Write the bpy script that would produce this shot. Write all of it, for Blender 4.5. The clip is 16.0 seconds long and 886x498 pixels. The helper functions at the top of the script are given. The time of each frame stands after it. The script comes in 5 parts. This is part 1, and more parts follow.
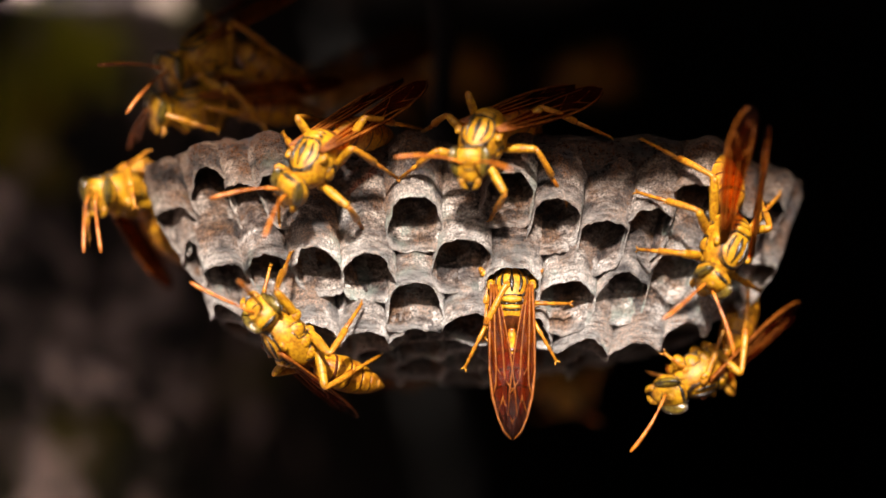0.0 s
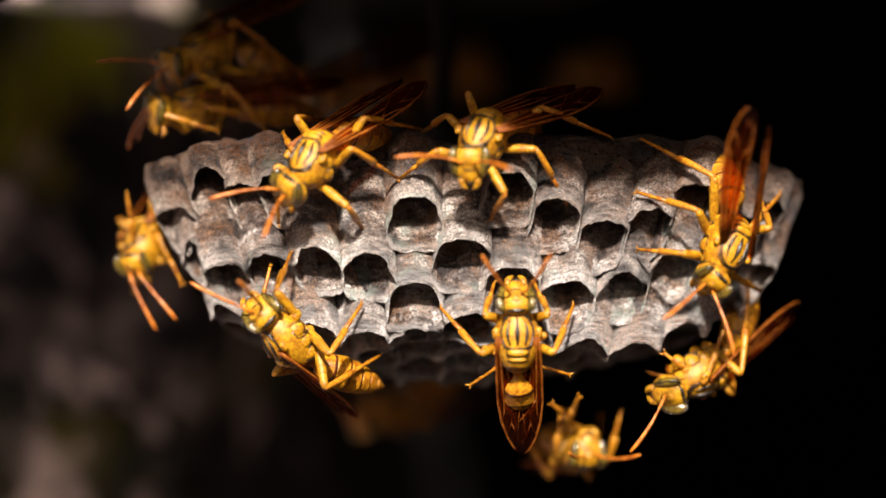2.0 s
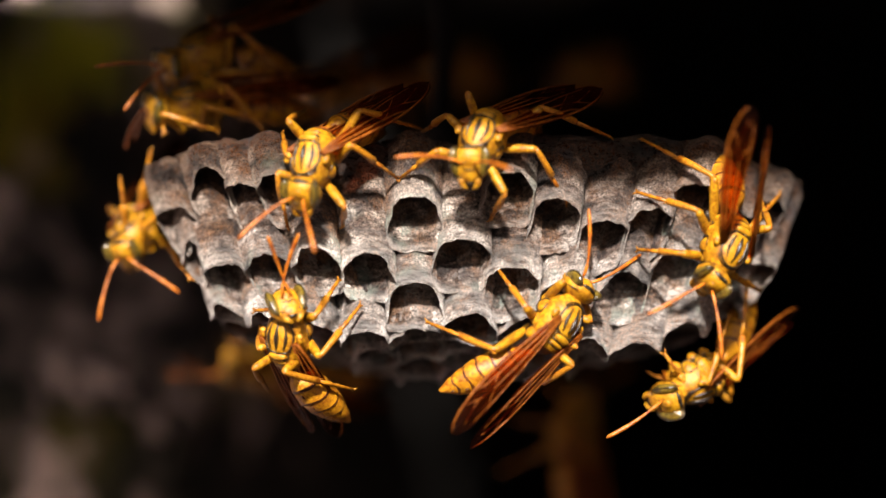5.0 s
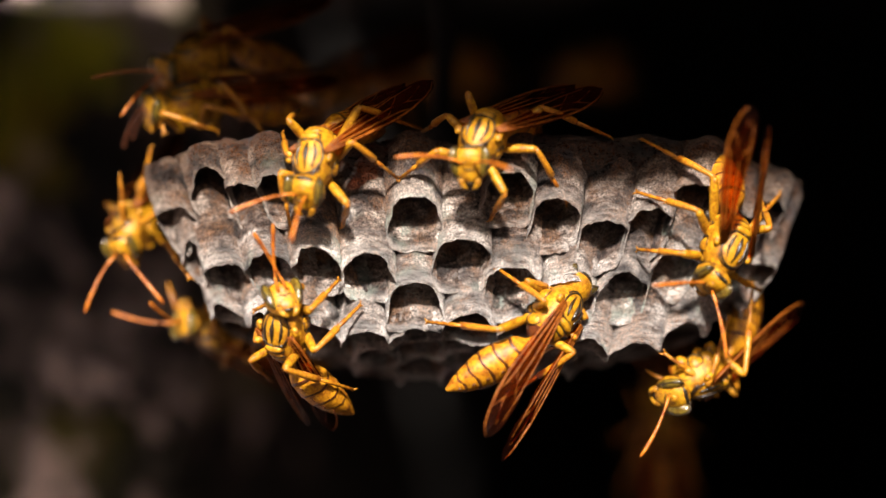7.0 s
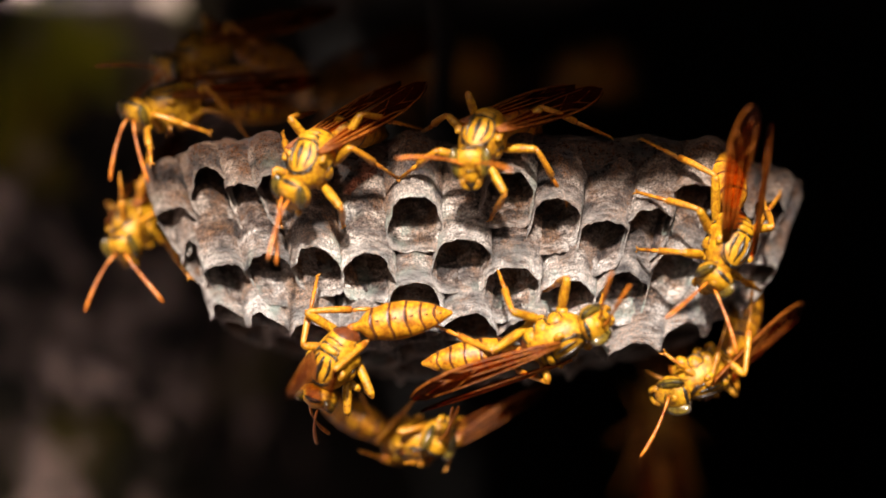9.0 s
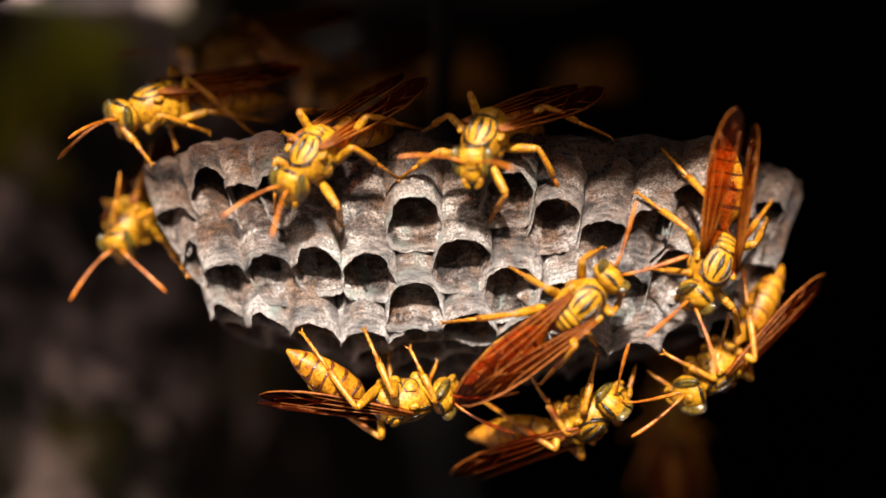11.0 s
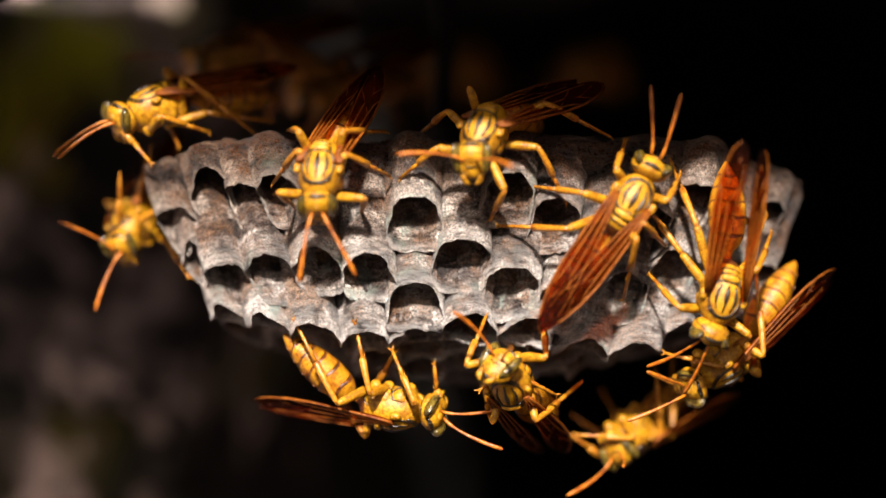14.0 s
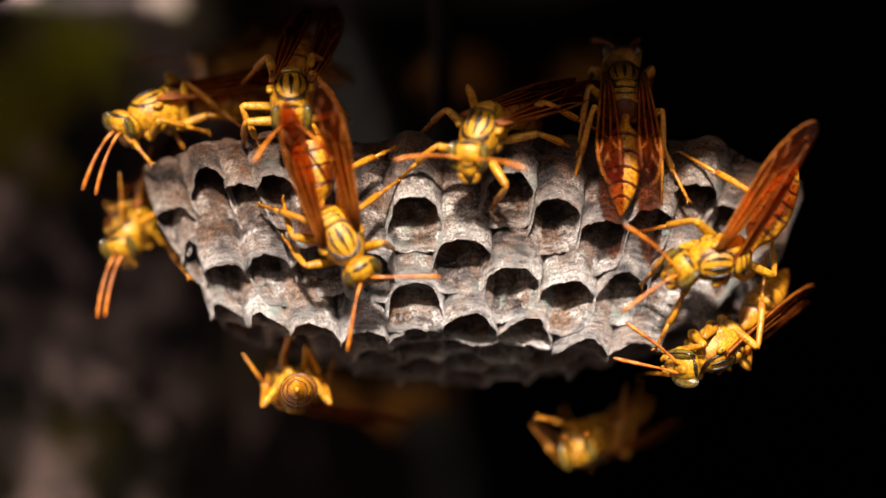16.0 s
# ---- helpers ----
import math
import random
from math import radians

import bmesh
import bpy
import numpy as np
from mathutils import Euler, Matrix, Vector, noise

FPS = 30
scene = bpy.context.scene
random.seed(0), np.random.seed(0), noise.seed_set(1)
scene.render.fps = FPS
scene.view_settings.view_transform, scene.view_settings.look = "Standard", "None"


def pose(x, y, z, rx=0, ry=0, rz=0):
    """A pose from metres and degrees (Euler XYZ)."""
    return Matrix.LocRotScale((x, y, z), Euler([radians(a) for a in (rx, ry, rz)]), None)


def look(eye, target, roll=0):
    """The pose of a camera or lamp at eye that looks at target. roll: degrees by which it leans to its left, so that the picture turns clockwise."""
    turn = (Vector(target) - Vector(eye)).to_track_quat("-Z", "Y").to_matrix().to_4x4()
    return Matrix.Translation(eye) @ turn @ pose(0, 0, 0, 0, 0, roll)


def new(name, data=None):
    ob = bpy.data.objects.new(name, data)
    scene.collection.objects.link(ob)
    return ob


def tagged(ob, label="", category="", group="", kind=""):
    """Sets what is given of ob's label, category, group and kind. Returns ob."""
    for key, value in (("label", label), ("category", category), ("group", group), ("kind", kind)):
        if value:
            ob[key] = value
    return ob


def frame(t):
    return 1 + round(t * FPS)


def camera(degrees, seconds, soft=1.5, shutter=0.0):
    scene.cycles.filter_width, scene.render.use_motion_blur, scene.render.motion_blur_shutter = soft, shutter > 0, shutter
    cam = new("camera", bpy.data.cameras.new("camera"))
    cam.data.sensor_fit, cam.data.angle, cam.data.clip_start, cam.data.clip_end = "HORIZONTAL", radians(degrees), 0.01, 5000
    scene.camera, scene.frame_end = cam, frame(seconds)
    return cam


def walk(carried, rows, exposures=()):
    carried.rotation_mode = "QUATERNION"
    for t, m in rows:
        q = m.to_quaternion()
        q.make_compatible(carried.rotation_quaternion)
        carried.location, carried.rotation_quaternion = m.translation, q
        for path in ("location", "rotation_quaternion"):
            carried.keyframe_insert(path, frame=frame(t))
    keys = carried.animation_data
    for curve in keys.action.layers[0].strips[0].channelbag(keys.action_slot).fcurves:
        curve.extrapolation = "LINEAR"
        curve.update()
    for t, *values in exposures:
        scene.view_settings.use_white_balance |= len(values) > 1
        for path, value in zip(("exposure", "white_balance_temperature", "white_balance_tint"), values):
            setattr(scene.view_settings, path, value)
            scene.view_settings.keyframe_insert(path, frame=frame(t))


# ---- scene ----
# All sizes below are in millimetres and turned into metres by MM.
MM = 0.001
DIST = 300.0          # from the lens to the front of the comb
GRID = 15.0           # view units to a millimetre on the comb's front plane


def spot(u, v, d=0.0):
    """World point: u to the right and v down in view units (picture centre 784, 441), d mm behind the comb's front."""
    k = (DIST + d) / DIST / GRID * MM
    return Vector(((u - 784) * k, d * MM, (441 - v) * k))


def way(r, up, near):
    """World direction from right, up and towards the viewer."""
    return Vector((r, -near, up)).normalized()


# ---- camera ----
cam = camera(2 * math.degrees(math.atan(784 / GRID / DIST)), 16.0)
cam.data.dof.use_dof = True
cam.data.dof.focus_distance = 0.300
cam.data.dof.aperture_fstop = 6.4
STAND = look((0, -DIST * MM, 0), (0, 0, 0))
walk(cam, [(0, STAND), (16, STAND)], [(0, 1.45), (16, 1.45)])

# ---- light ----
SUN_FROM = Vector((-0.06, -0.79, 0.55)).normalized()
world = bpy.data.worlds.new("world")
scene.world = world
world.use_nodes = True
wt = world.node_tree
sky = wt.nodes.new("ShaderNodeTexSky")
sky.sky_type, sky.sun_disc = "NISHITA", False
sky.air_density, sky.dust_density, sky.ozone_density = 0.5, 7.0, 0.0
sky.sun_elevation = math.asin(SUN_FROM.z)
sky.sun_rotation = math.atan2(SUN_FROM.x, SUN_FROM.y)
bg = wt.nodes["Background"]
bg.inputs["Strength"].default_value = 0.031
wt.links.new(sky.outputs["Color"], bg.inputs["Color"])
sun = new("sun", bpy.data.lights.new("sun", "SUN"))
sun.data.energy, sun.data.angle, sun.data.color = 5.0, radians(3.6), (1.0, 0.916, 0.835)
sun.matrix_world = look(SUN_FROM, (0, 0, 0))


# ---- materials ----
def nodes_of(name):
    m = bpy.data.materials.new(name)
    m.use_nodes = True
    t = m.node_tree
    return m, t, t.nodes["Principled BSDF"]


def add(t, kind, **kw):
    n = t.nodes.new("ShaderNode" + kind)
    for key, value in kw.items():
        if key in n.inputs:
            n.inputs[key].default_value = value
    return n


def tex(t, kind, coords, scale, **kw):
    n = add(t, kind, Scale=scale, **kw)
    t.links.new(coords, n.inputs["Vector"])
    return n


def ramp(t, fac, *stops):
    n = t.nodes.new("ShaderNodeValToRGB")
    els = n.color_ramp.elements
    while len(els) < len(stops):
        els.new(0.5)
    for e, (p, c) in zip(els, stops):
        e.position, e.color = p, (*c, 1)
    t.links.new(fac, n.inputs["Fac"])
    return n.outputs["Color"]


def mix(t, fac, a, b, mode="MIX"):
    n = t.nodes.new("ShaderNodeMix")
    n.data_type, n.blend_type = "RGBA", mode
    for sock, v in ((n.inputs["Factor"], fac), (n.inputs[6], a), (n.inputs[7], b)):
        if isinstance(v, (int, float)):
            sock.default_value = v
        elif isinstance(v, tuple):
            sock.default_value = (*v, 1)
        else:
            t.links.new(v, sock)
    return n.outputs[2]


def bump(t, bsdf, height, strength, distance):
    n = add(t, "Bump", Strength=strength, Distance=distance)
    t.links.new(height, n.inputs["Height"])
    t.links.new(n.outputs["Normal"], bsdf.inputs["Normal"])


def stretched(t, coords, x, y, z):
    n = t.nodes.new("ShaderNodeMapping")
    n.inputs["Scale"].default_value = (x, y, z)
    t.links.new(coords, n.inputs["Vector"])
    return n.outputs["Vector"]


def paper_material(name="comb_paper", tint=(1.0, 1.0, 1.0)):
    """Chewed wood pulp: grey and brown layers, dark stains, pale new paper at the mouths, some mint-green patches."""
    m, t, b = nodes_of(name)
    tc = add(t, "TexCoord").outputs["Object"]
    inf = add(t, "ObjectInfo").outputs["Random"]
    shift = t.nodes.new("ShaderNodeVectorMath")
    t.links.new(tc, shift.inputs[0])
    t.links.new(inf, shift.inputs[1])
    tc = shift.outputs[0]
    fresh = add(t, "Attribute")
    fresh.attribute_name = "fresh"
    bands = tex(t, "TexNoise", stretched(t, tc, 0.5, 0.5, 1.9), 950, Detail=8.0, Roughness=0.72)
    patch = tex(t, "TexNoise", stretched(t, tc, 0.8, 0.8, 1.2), 230, Detail=6.0, Roughness=0.62)
    blot = tex(t, "TexNoise", tc, 210, Detail=5.0, Roughness=0.6)
    wrinkle = tex(t, "TexNoise", stretched(t, tc, 0.75, 0.75, 1.3), 1700, Detail=6.0, Roughness=0.65)
    pebble = tex(t, "TexNoise", tc, 2500, Detail=4.0, Roughness=0.68)
    fibre = tex(t, "TexNoise", tc, 5200, Detail=4.0, Roughness=0.7)
    base = ramp(t, patch.outputs["Fac"], (0.40, (0.060, 0.045, 0.042)), (0.465, (0.23, 0.175, 0.152)), (0.525, (0.52, 0.455, 0.41)), (0.59, (0.95, 0.92, 0.89)))
    warm = ramp(t, blot.outputs["Fac"], (0.48, (0.0, 0.0, 0.0)), (0.60, (0.85, 0.85, 0.85)))
    base = mix(t, warm, base, (0.42, 0.25, 0.15))
    base = mix(t, 1.0, base, ramp(t, bands.outputs["Fac"], (0.34, (0.46, 0.40, 0.36)), (0.45, (0.90, 0.88, 0.86)), (0.60, (1.15, 1.15, 1.15))), "MULTIPLY")
    base = mix(t, 1.0, base, ramp(t, fibre.outputs["Fac"], (0.39, (0.28, 0.25, 0.22)), (0.48, (0.98, 0.98, 0.98)), (0.61, (1.45, 1.45, 1.45))), "MULTIPLY")
    base = mix(t, 1.0, base, ramp(t, pebble.outputs["Fac"], (0.38, (0.34, 0.30, 0.28)), (0.48, (0.96, 0.96, 0.96)), (0.62, (1.35, 1.35, 1.35))), "MULTIPLY")
    rings = tex(t, "TexWave", tc, 330, Distortion=7.0, Detail=3.0)
    rings.inputs["Detail Scale"].default_value = 1.6
    rings.bands_direction = "Z"
    base = mix(t, 1.0, base, ramp(t, rings.outputs["Fac"], (0.0, (0.80, 0.78, 0.75)), (0.25, (1.0, 1.0, 1.0)), (1.0, (1.05, 1.05, 1.05))), "MULTIPLY")
    new_paper = ramp(t, fresh.outputs["Fac"], (0.72, (0, 0, 0)), (1.0, (0.6, 0.6, 0.6)))
    base = mix(t, mix(t, 1.0, new_paper, ramp(t, bands.outputs["Fac"], (0.38, (0.2, 0.2, 0.2)), (0.55, (1, 1, 1))), "MULTIPLY"), base, (0.82, 0.80, 0.77))
    mint = tex(t, "TexNoise", tc, 170, Detail=5.0)
    mt = ramp(t, mint.outputs["Fac"], (0.58, (0, 0, 0)), (0.68, (0.5, 0.5, 0.5)))
    base = mix(t, mix(t, 1.0, mt, ramp(t, fresh.outputs["Fac"], (0.45, (0, 0, 0)), (0.8, (1, 1, 1))), "MULTIPLY"), base, (0.40, 0.56, 0.50))
    base = mix(t, 1.0, base, ramp(t, inf, (0.0, (0.82, 0.80, 0.80)), (1.0, (1.10, 1.08, 1.06))), "MULTIPLY")
    # older paper is browner; the overhang's shade is painted into the topmost tones
    age_shade = add(t, "Attribute")
    age_shade.attribute_name = "age_shade"
    base = mix(t, 1.0, base, ramp(t, age_shade.outputs["Fac"], (0.0, (0.30, 0.20, 0.14)), (0.14, (0.60, 0.47, 0.38)), (0.36, (1.04, 0.96, 0.89)), (0.8, (1.36, 1.35, 1.33))), "MULTIPLY")
    # dark bruises of damp mould
    mould = tex(t, "TexNoise", tc, 190, Detail=4.0, Roughness=0.6)
    base = mix(t, ramp(t, mould.outputs["Fac"], (0.60, (0, 0, 0)), (0.68, (0.75, 0.75, 0.75))), base, (0.070, 0.062, 0.070))
    base = mix(t, 1.0, base, tint, "MULTIPLY")
    t.links.new(base, b.inputs["Base Color"])
    b.inputs["Roughness"].default_value = 0.50
    b.inputs["Specular IOR Level"].default_value = 1.0
    h = mix(t, 0.5, bands.outputs["Fac"], wrinkle.outputs["Fac"])
    h = mix(t, 0.55, h, pebble.outputs["Fac"])
    h = mix(t, 0.30, h, fibre.outputs["Fac"])
    h = mix(t, 0.10, h, rings.outputs["Fac"])
    bump(t, b, h, 1.0, 0.0044)
    # hardened spit glazes some of the ridges
    t.links.new(ramp(t, mix(t, 0.6, wrinkle.outputs["Fac"], pebble.outputs["Fac"]), (0.46, (0.62, 0.62, 0.62)), (0.56, (0.12, 0.12, 0.12))), b.inputs["Roughness"])
    thin = add(t, "BsdfTranslucent")
    t.links.new(base, thin.inputs["Color"])
    both = add(t, "MixShader")
    both.inputs[0].default_value = 0.26
    t.links.new(b.outputs[0], both.inputs[1])
    t.links.new(thin.outputs[0], both.inputs[2])
    t.links.new(both.outputs[0], t.nodes["Material Output"].inputs["Surface"])
    return m


def shell_material(name, colour, dark, rough=0.32, scale=900, gloss=0.5):
    """Glossy insect cuticle with faint mottling."""
    m, t, b = nodes_of(name)
    tc = add(t, "TexCoord").outputs["Object"]
    n1 = tex(t, "TexNoise", tc, scale, Detail=4.0)
    n2 = tex(t, "TexNoise", tc, 6000, Detail=2.0)
    n4 = tex(t, "TexNoise", tc, 3200, Detail=3.0)
    n3 = tex(t, "TexNoise", tc, scale * 0.55, Detail=5.0, Roughness=0.6)
    c = ramp(t, n1.outputs["Fac"], (0.36, tuple(0.8 * q for q in dark)), (0.54, colour))
    rust = tuple(0.45 * q for q in dark)
    c = mix(t, ramp(t, n3.outputs["Fac"], (0.55, (0, 0, 0)), (0.70, (0.42, 0.42, 0.42))), c, rust)
    c = mix(t, 1.0, c, ramp(t, n4.outputs["Fac"], (0.36, (0.62, 0.50, 0.45)), (0.54, (1.08, 1.08, 1.08))), "MULTIPLY")
    t.links.new(c, b.inputs["Base Color"])
    b.inputs["Roughness"].default_value = rough
    b.inputs["Specular IOR Level"].default_value = gloss
    bump(t, b, n2.outputs["Fac"], 0.35, 0.0002)
    return m


def wing_material():
    m, t, b = nodes_of("wing_membrane")
    tc = add(t, "TexCoord").outputs["Object"]
    sep = t.nodes.new("ShaderNodeSeparateXYZ")
    t.links.new(tc, sep.inputs[0])
    r = t.nodes.new("ShaderNodeMapRange")
    r.inputs["From Min"].default_value, r.inputs["From Max"].default_value = -0.018, 0.0
    t.links.new(sep.outputs["Y"], r.inputs["Value"])
    c = ramp(t, r.outputs["Result"], (0.0, (0.008, 0.005, 0.004)), (0.22, (0.026, 0.006, 0.002)), (0.5, (0.085, 0.016, 0.001)), (1.0, (0.165, 0.040, 0.002)))
    n1 = tex(t, "TexNoise", stretched(t, tc, 4, 0.6, 1), 700, Detail=4.0)
    c = mix(t, 1.0, c, ramp(t, n1.outputs["Fac"], (0.36, (0.35, 0.30, 0.3)), (0.64, (1.6, 1.6, 1.6))), "MULTIPLY")
    t.links.new(c, b.inputs["Base Color"])
    b.inputs["Roughness"].default_value = 0.30
    b.inputs["Specular IOR Level"].default_value = 0.06
    bump(t, b, n1.outputs["Fac"], 0.5, 0.0003)
    tr = add(t, "BsdfTranslucent")
    t.links.new(c, tr.inputs["Color"])
    clear = add(t, "BsdfTransparent")
    clear.inputs["Color"].default_value = (0.95, 0.42, 0.08, 1)
    m1, m2 = add(t, "MixShader"), add(t, "MixShader")
    m1.inputs[0].default_value, m2.inputs[0].default_value = 0.36, 0.54
    t.links.new(b.outputs[0], m1.inputs[1])
    t.links.new(tr.outputs[0], m1.inputs[2])
    t.links.new(m1.outputs[0], m2.inputs[1])
    t.links.new(clear.outputs[0], m2.inputs[2])
    t.links.new(m2.outputs[0], t.nodes["Material Output"].inputs["Surface"])
    return m


def darkened_rock_material():
    """Darkened stone of the hollow's inside; its deep shade is put into the colour."""
    m, t, b = nodes_of("darkened_rock")
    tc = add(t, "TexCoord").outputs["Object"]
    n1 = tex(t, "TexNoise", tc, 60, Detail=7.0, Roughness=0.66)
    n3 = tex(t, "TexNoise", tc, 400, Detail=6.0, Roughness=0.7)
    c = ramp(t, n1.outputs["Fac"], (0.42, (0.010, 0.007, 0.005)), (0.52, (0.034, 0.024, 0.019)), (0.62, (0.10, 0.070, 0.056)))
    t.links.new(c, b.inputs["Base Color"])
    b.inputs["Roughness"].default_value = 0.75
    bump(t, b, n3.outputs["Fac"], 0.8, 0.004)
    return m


def rock_material():
    m, t, b = nodes_of("mossy_rock")
    tc = add(t, "TexCoord").outputs["Object"]
    n1 = tex(t, "TexNoise", tc, 105, Detail=4.0, Roughness=0.6)
    n3 = tex(t, "TexNoise", tc, 400, Detail=6.0, Roughness=0.7)
    n4 = tex(t, "TexNoise", tc, 44, Detail=3.0, Roughness=0.55)
    c = ramp(t, n1.outputs["Fac"], (0.44, (0.010, 0.008, 0.008)), (0.50, (0.145, 0.104, 0.098)), (0.57, (0.52, 0.385, 0.363)))
    c = mix(t, 1.0, c, ramp(t, n4.outputs["Fac"], (0.42, (0.25, 0.24, 0.23)), (0.50, (1.05, 1.03, 1.0)), (0.58, (2.0, 1.95, 1.9))), "MULTIPLY")
    # moss grows in a few cushions; three patches low down are only darker
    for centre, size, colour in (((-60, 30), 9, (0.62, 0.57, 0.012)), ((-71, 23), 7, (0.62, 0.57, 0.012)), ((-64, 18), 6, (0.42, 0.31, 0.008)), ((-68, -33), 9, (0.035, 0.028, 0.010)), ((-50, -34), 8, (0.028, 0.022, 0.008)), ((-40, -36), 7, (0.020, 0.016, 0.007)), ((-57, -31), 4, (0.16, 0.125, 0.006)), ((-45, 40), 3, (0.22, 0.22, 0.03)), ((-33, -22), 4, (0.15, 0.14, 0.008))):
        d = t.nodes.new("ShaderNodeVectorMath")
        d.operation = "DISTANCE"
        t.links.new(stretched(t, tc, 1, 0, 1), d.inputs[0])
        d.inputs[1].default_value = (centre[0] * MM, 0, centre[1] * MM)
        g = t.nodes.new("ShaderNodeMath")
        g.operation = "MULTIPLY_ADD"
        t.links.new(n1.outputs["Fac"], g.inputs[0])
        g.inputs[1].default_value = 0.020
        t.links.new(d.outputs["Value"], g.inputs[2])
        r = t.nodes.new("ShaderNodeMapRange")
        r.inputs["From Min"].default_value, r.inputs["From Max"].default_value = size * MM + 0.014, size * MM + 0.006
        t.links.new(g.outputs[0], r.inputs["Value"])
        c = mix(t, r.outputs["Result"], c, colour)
    t.links.new(c, b.inputs["Base Color"])
    b.inputs["Roughness"].default_value = 0.85
    bump(t, b, n3.outputs["Fac"], 0.8, 0.004)
    return m


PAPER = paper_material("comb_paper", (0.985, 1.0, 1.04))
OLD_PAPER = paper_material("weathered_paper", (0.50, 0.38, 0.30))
YELLOW = shell_material("yellow_cuticle", (0.42, 0.206, 0.007), (0.29, 0.112, 0.004), 0.42, gloss=0.38)
BANDED = shell_material("abdomen_cuticle", (0.44, 0.195, 0.007), (0.32, 0.105, 0.004), 0.42, gloss=0.38)
ORANGE = shell_material("orange_cuticle", (0.43, 0.130, 0.008), (0.30, 0.070, 0.005), 0.36)
LEGGY = shell_material("leg_cuticle", (0.41, 0.168, 0.009), (0.31, 0.092, 0.006), 0.34, 500)
BLACK = shell_material("black_marking", (0.012, 0.008, 0.005), (0.02, 0.010, 0.005), 0.3)
RUST = shell_material("rust_marking", (0.10, 0.025, 0.006), (0.05, 0.014, 0.004), 0.35)
EYE = shell_material("compound_eye", (0.125, 0.085, 0.012), (0.05, 0.034, 0.008), 0.18)
VEIN = shell_material("wing_vein", (0.21, 0.062, 0.007), (0.13, 0.030, 0.004), 0.4, gloss=0.16)
WING = wing_material()
STALK = shell_material("dark_stalk", (0.008, 0.005, 0.004), (0.005, 0.003, 0.002), 0.9)
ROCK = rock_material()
DARKENED_ROCK = darkened_rock_material()


# ---- mesh tools ----
def finish(name, bm, material, smooth=True):
    me = bpy.data.meshes.new(name)
    bm.normal_update()
    bm.to_mesh(me)
    bm.free()
    for mm in material if isinstance(material, (list, tuple)) else [material]:
        me.materials.append(mm)
    if smooth:
        me.shade_smooth()
    return me


def part(name, me, parent, label="", m=None):
    ob = new(name, me)
    ob.parent = parent
    if m is not None:
        ob.matrix_basis = m
    return tagged(ob, label)


def skin(bm, rings, cap_a=True, cap_b=True, index=None):
    """Faces between rings of points (all of one length); index(k) gives the material of band k."""
    vs = [[bm.verts.new(p) for p in r] for r in rings]
    n = len(vs[0])
    for k in range(len(vs) - 1):
        for i in range(n):
            j = (i + 1) % n
            f = bm.faces.new((vs[k][i], vs[k][j], vs[k + 1][j], vs[k + 1][i]))
            if index:
                f.material_index = index(k)
    if cap_a:
        bm.faces.new(list(reversed(vs[0])))
    if cap_b:
        f = bm.faces.new(vs[-1])
        if index:
            f.material_index = index(len(vs) - 2)
    return vs


def ring_y(y, rx, rz, cx=0.0, cz=0.0, n=20, power=1.0, wave=0.0):
    """A ring across the y axis, in mm."""
    out = []
    for i in range(n):
        a = 2 * math.pi * i / n
        c, s = math.cos(a), math.sin(a)
        c = math.copysign(abs(c) ** power, c)
        s = math.copysign(abs(s) ** power, s)
        out.append(Vector((cx + rx * c, y + wave * math.cos(3 * (a - math.pi / 2)), cz + rz * s)) * MM)
    return out


def tube(bm, pts, radii, n=8, flat=1.0, index=0):
    """A round rod along pts (mm)."""
    pts = [Vector(p) for p in pts]
    rings = []
    side = None
    for i, p in enumerate(pts):
        d = (pts[min(i + 1, len(pts) - 1)] - pts[max(i - 1, 0)]).normalized()
        if side is None:
            side = d.orthogonal().normalized()
        side = (side - d * side.dot(d)).normalized()
        up = d.cross(side)
        r = radii[i] if isinstance(radii, (list, tuple)) else radii
        rings.append([(p + (side * math.cos(a) + up * math.sin(a) * flat) * r) * MM for a in [2 * math.pi * k / n for k in range(n)]])
    skin(bm, rings, index=lambda k: index)


def blob(bm, c, r, turn=None, seg=18, rows=12, index=0):
    """An ellipsoid at c with half axes r (mm)."""
    rot = turn if turn is not None else Matrix.Identity(4)
    m = Matrix.Translation(Vector(c) * MM) @ rot.to_4x4() @ Matrix.Diagonal((*[k * MM for k in r], 1))
    made = bmesh.ops.create_uvsphere(bm, u_segments=seg, v_segments=rows, radius=1.0, matrix=m)
    if index:
        for v in made["verts"]:
            for f in v.link_faces:
                f.material_index = index


# ---- the comb ----
LEAN = radians(25)                     # the comb's axis leans towards the viewer
SL, CL = math.sin(LEAN), math.cos(LEAN)
PITCH = 6.15                           # from cell to cell
RAD = 3.0                              # a cell's outer radius
TOP = 262.0                            # the base sheet's height in view units at the front
SHIFT = 4.5                            # mm that the base lies behind the front plane
AXES = Matrix(((1, 0, 0), (0, CL, SL), (0, -SL, CL)))   # comb x, back along the sheet, along the axis upwards


def comb_point(x, v, drop):
    """World point of comb coordinates (mm): x, v back along the base sheet, drop along the axis."""
    p = AXES @ Vector((x, v, -drop))
    return Vector((p.x, p.y + SHIFT, p.z + (441 - TOP) / GRID)) * MM


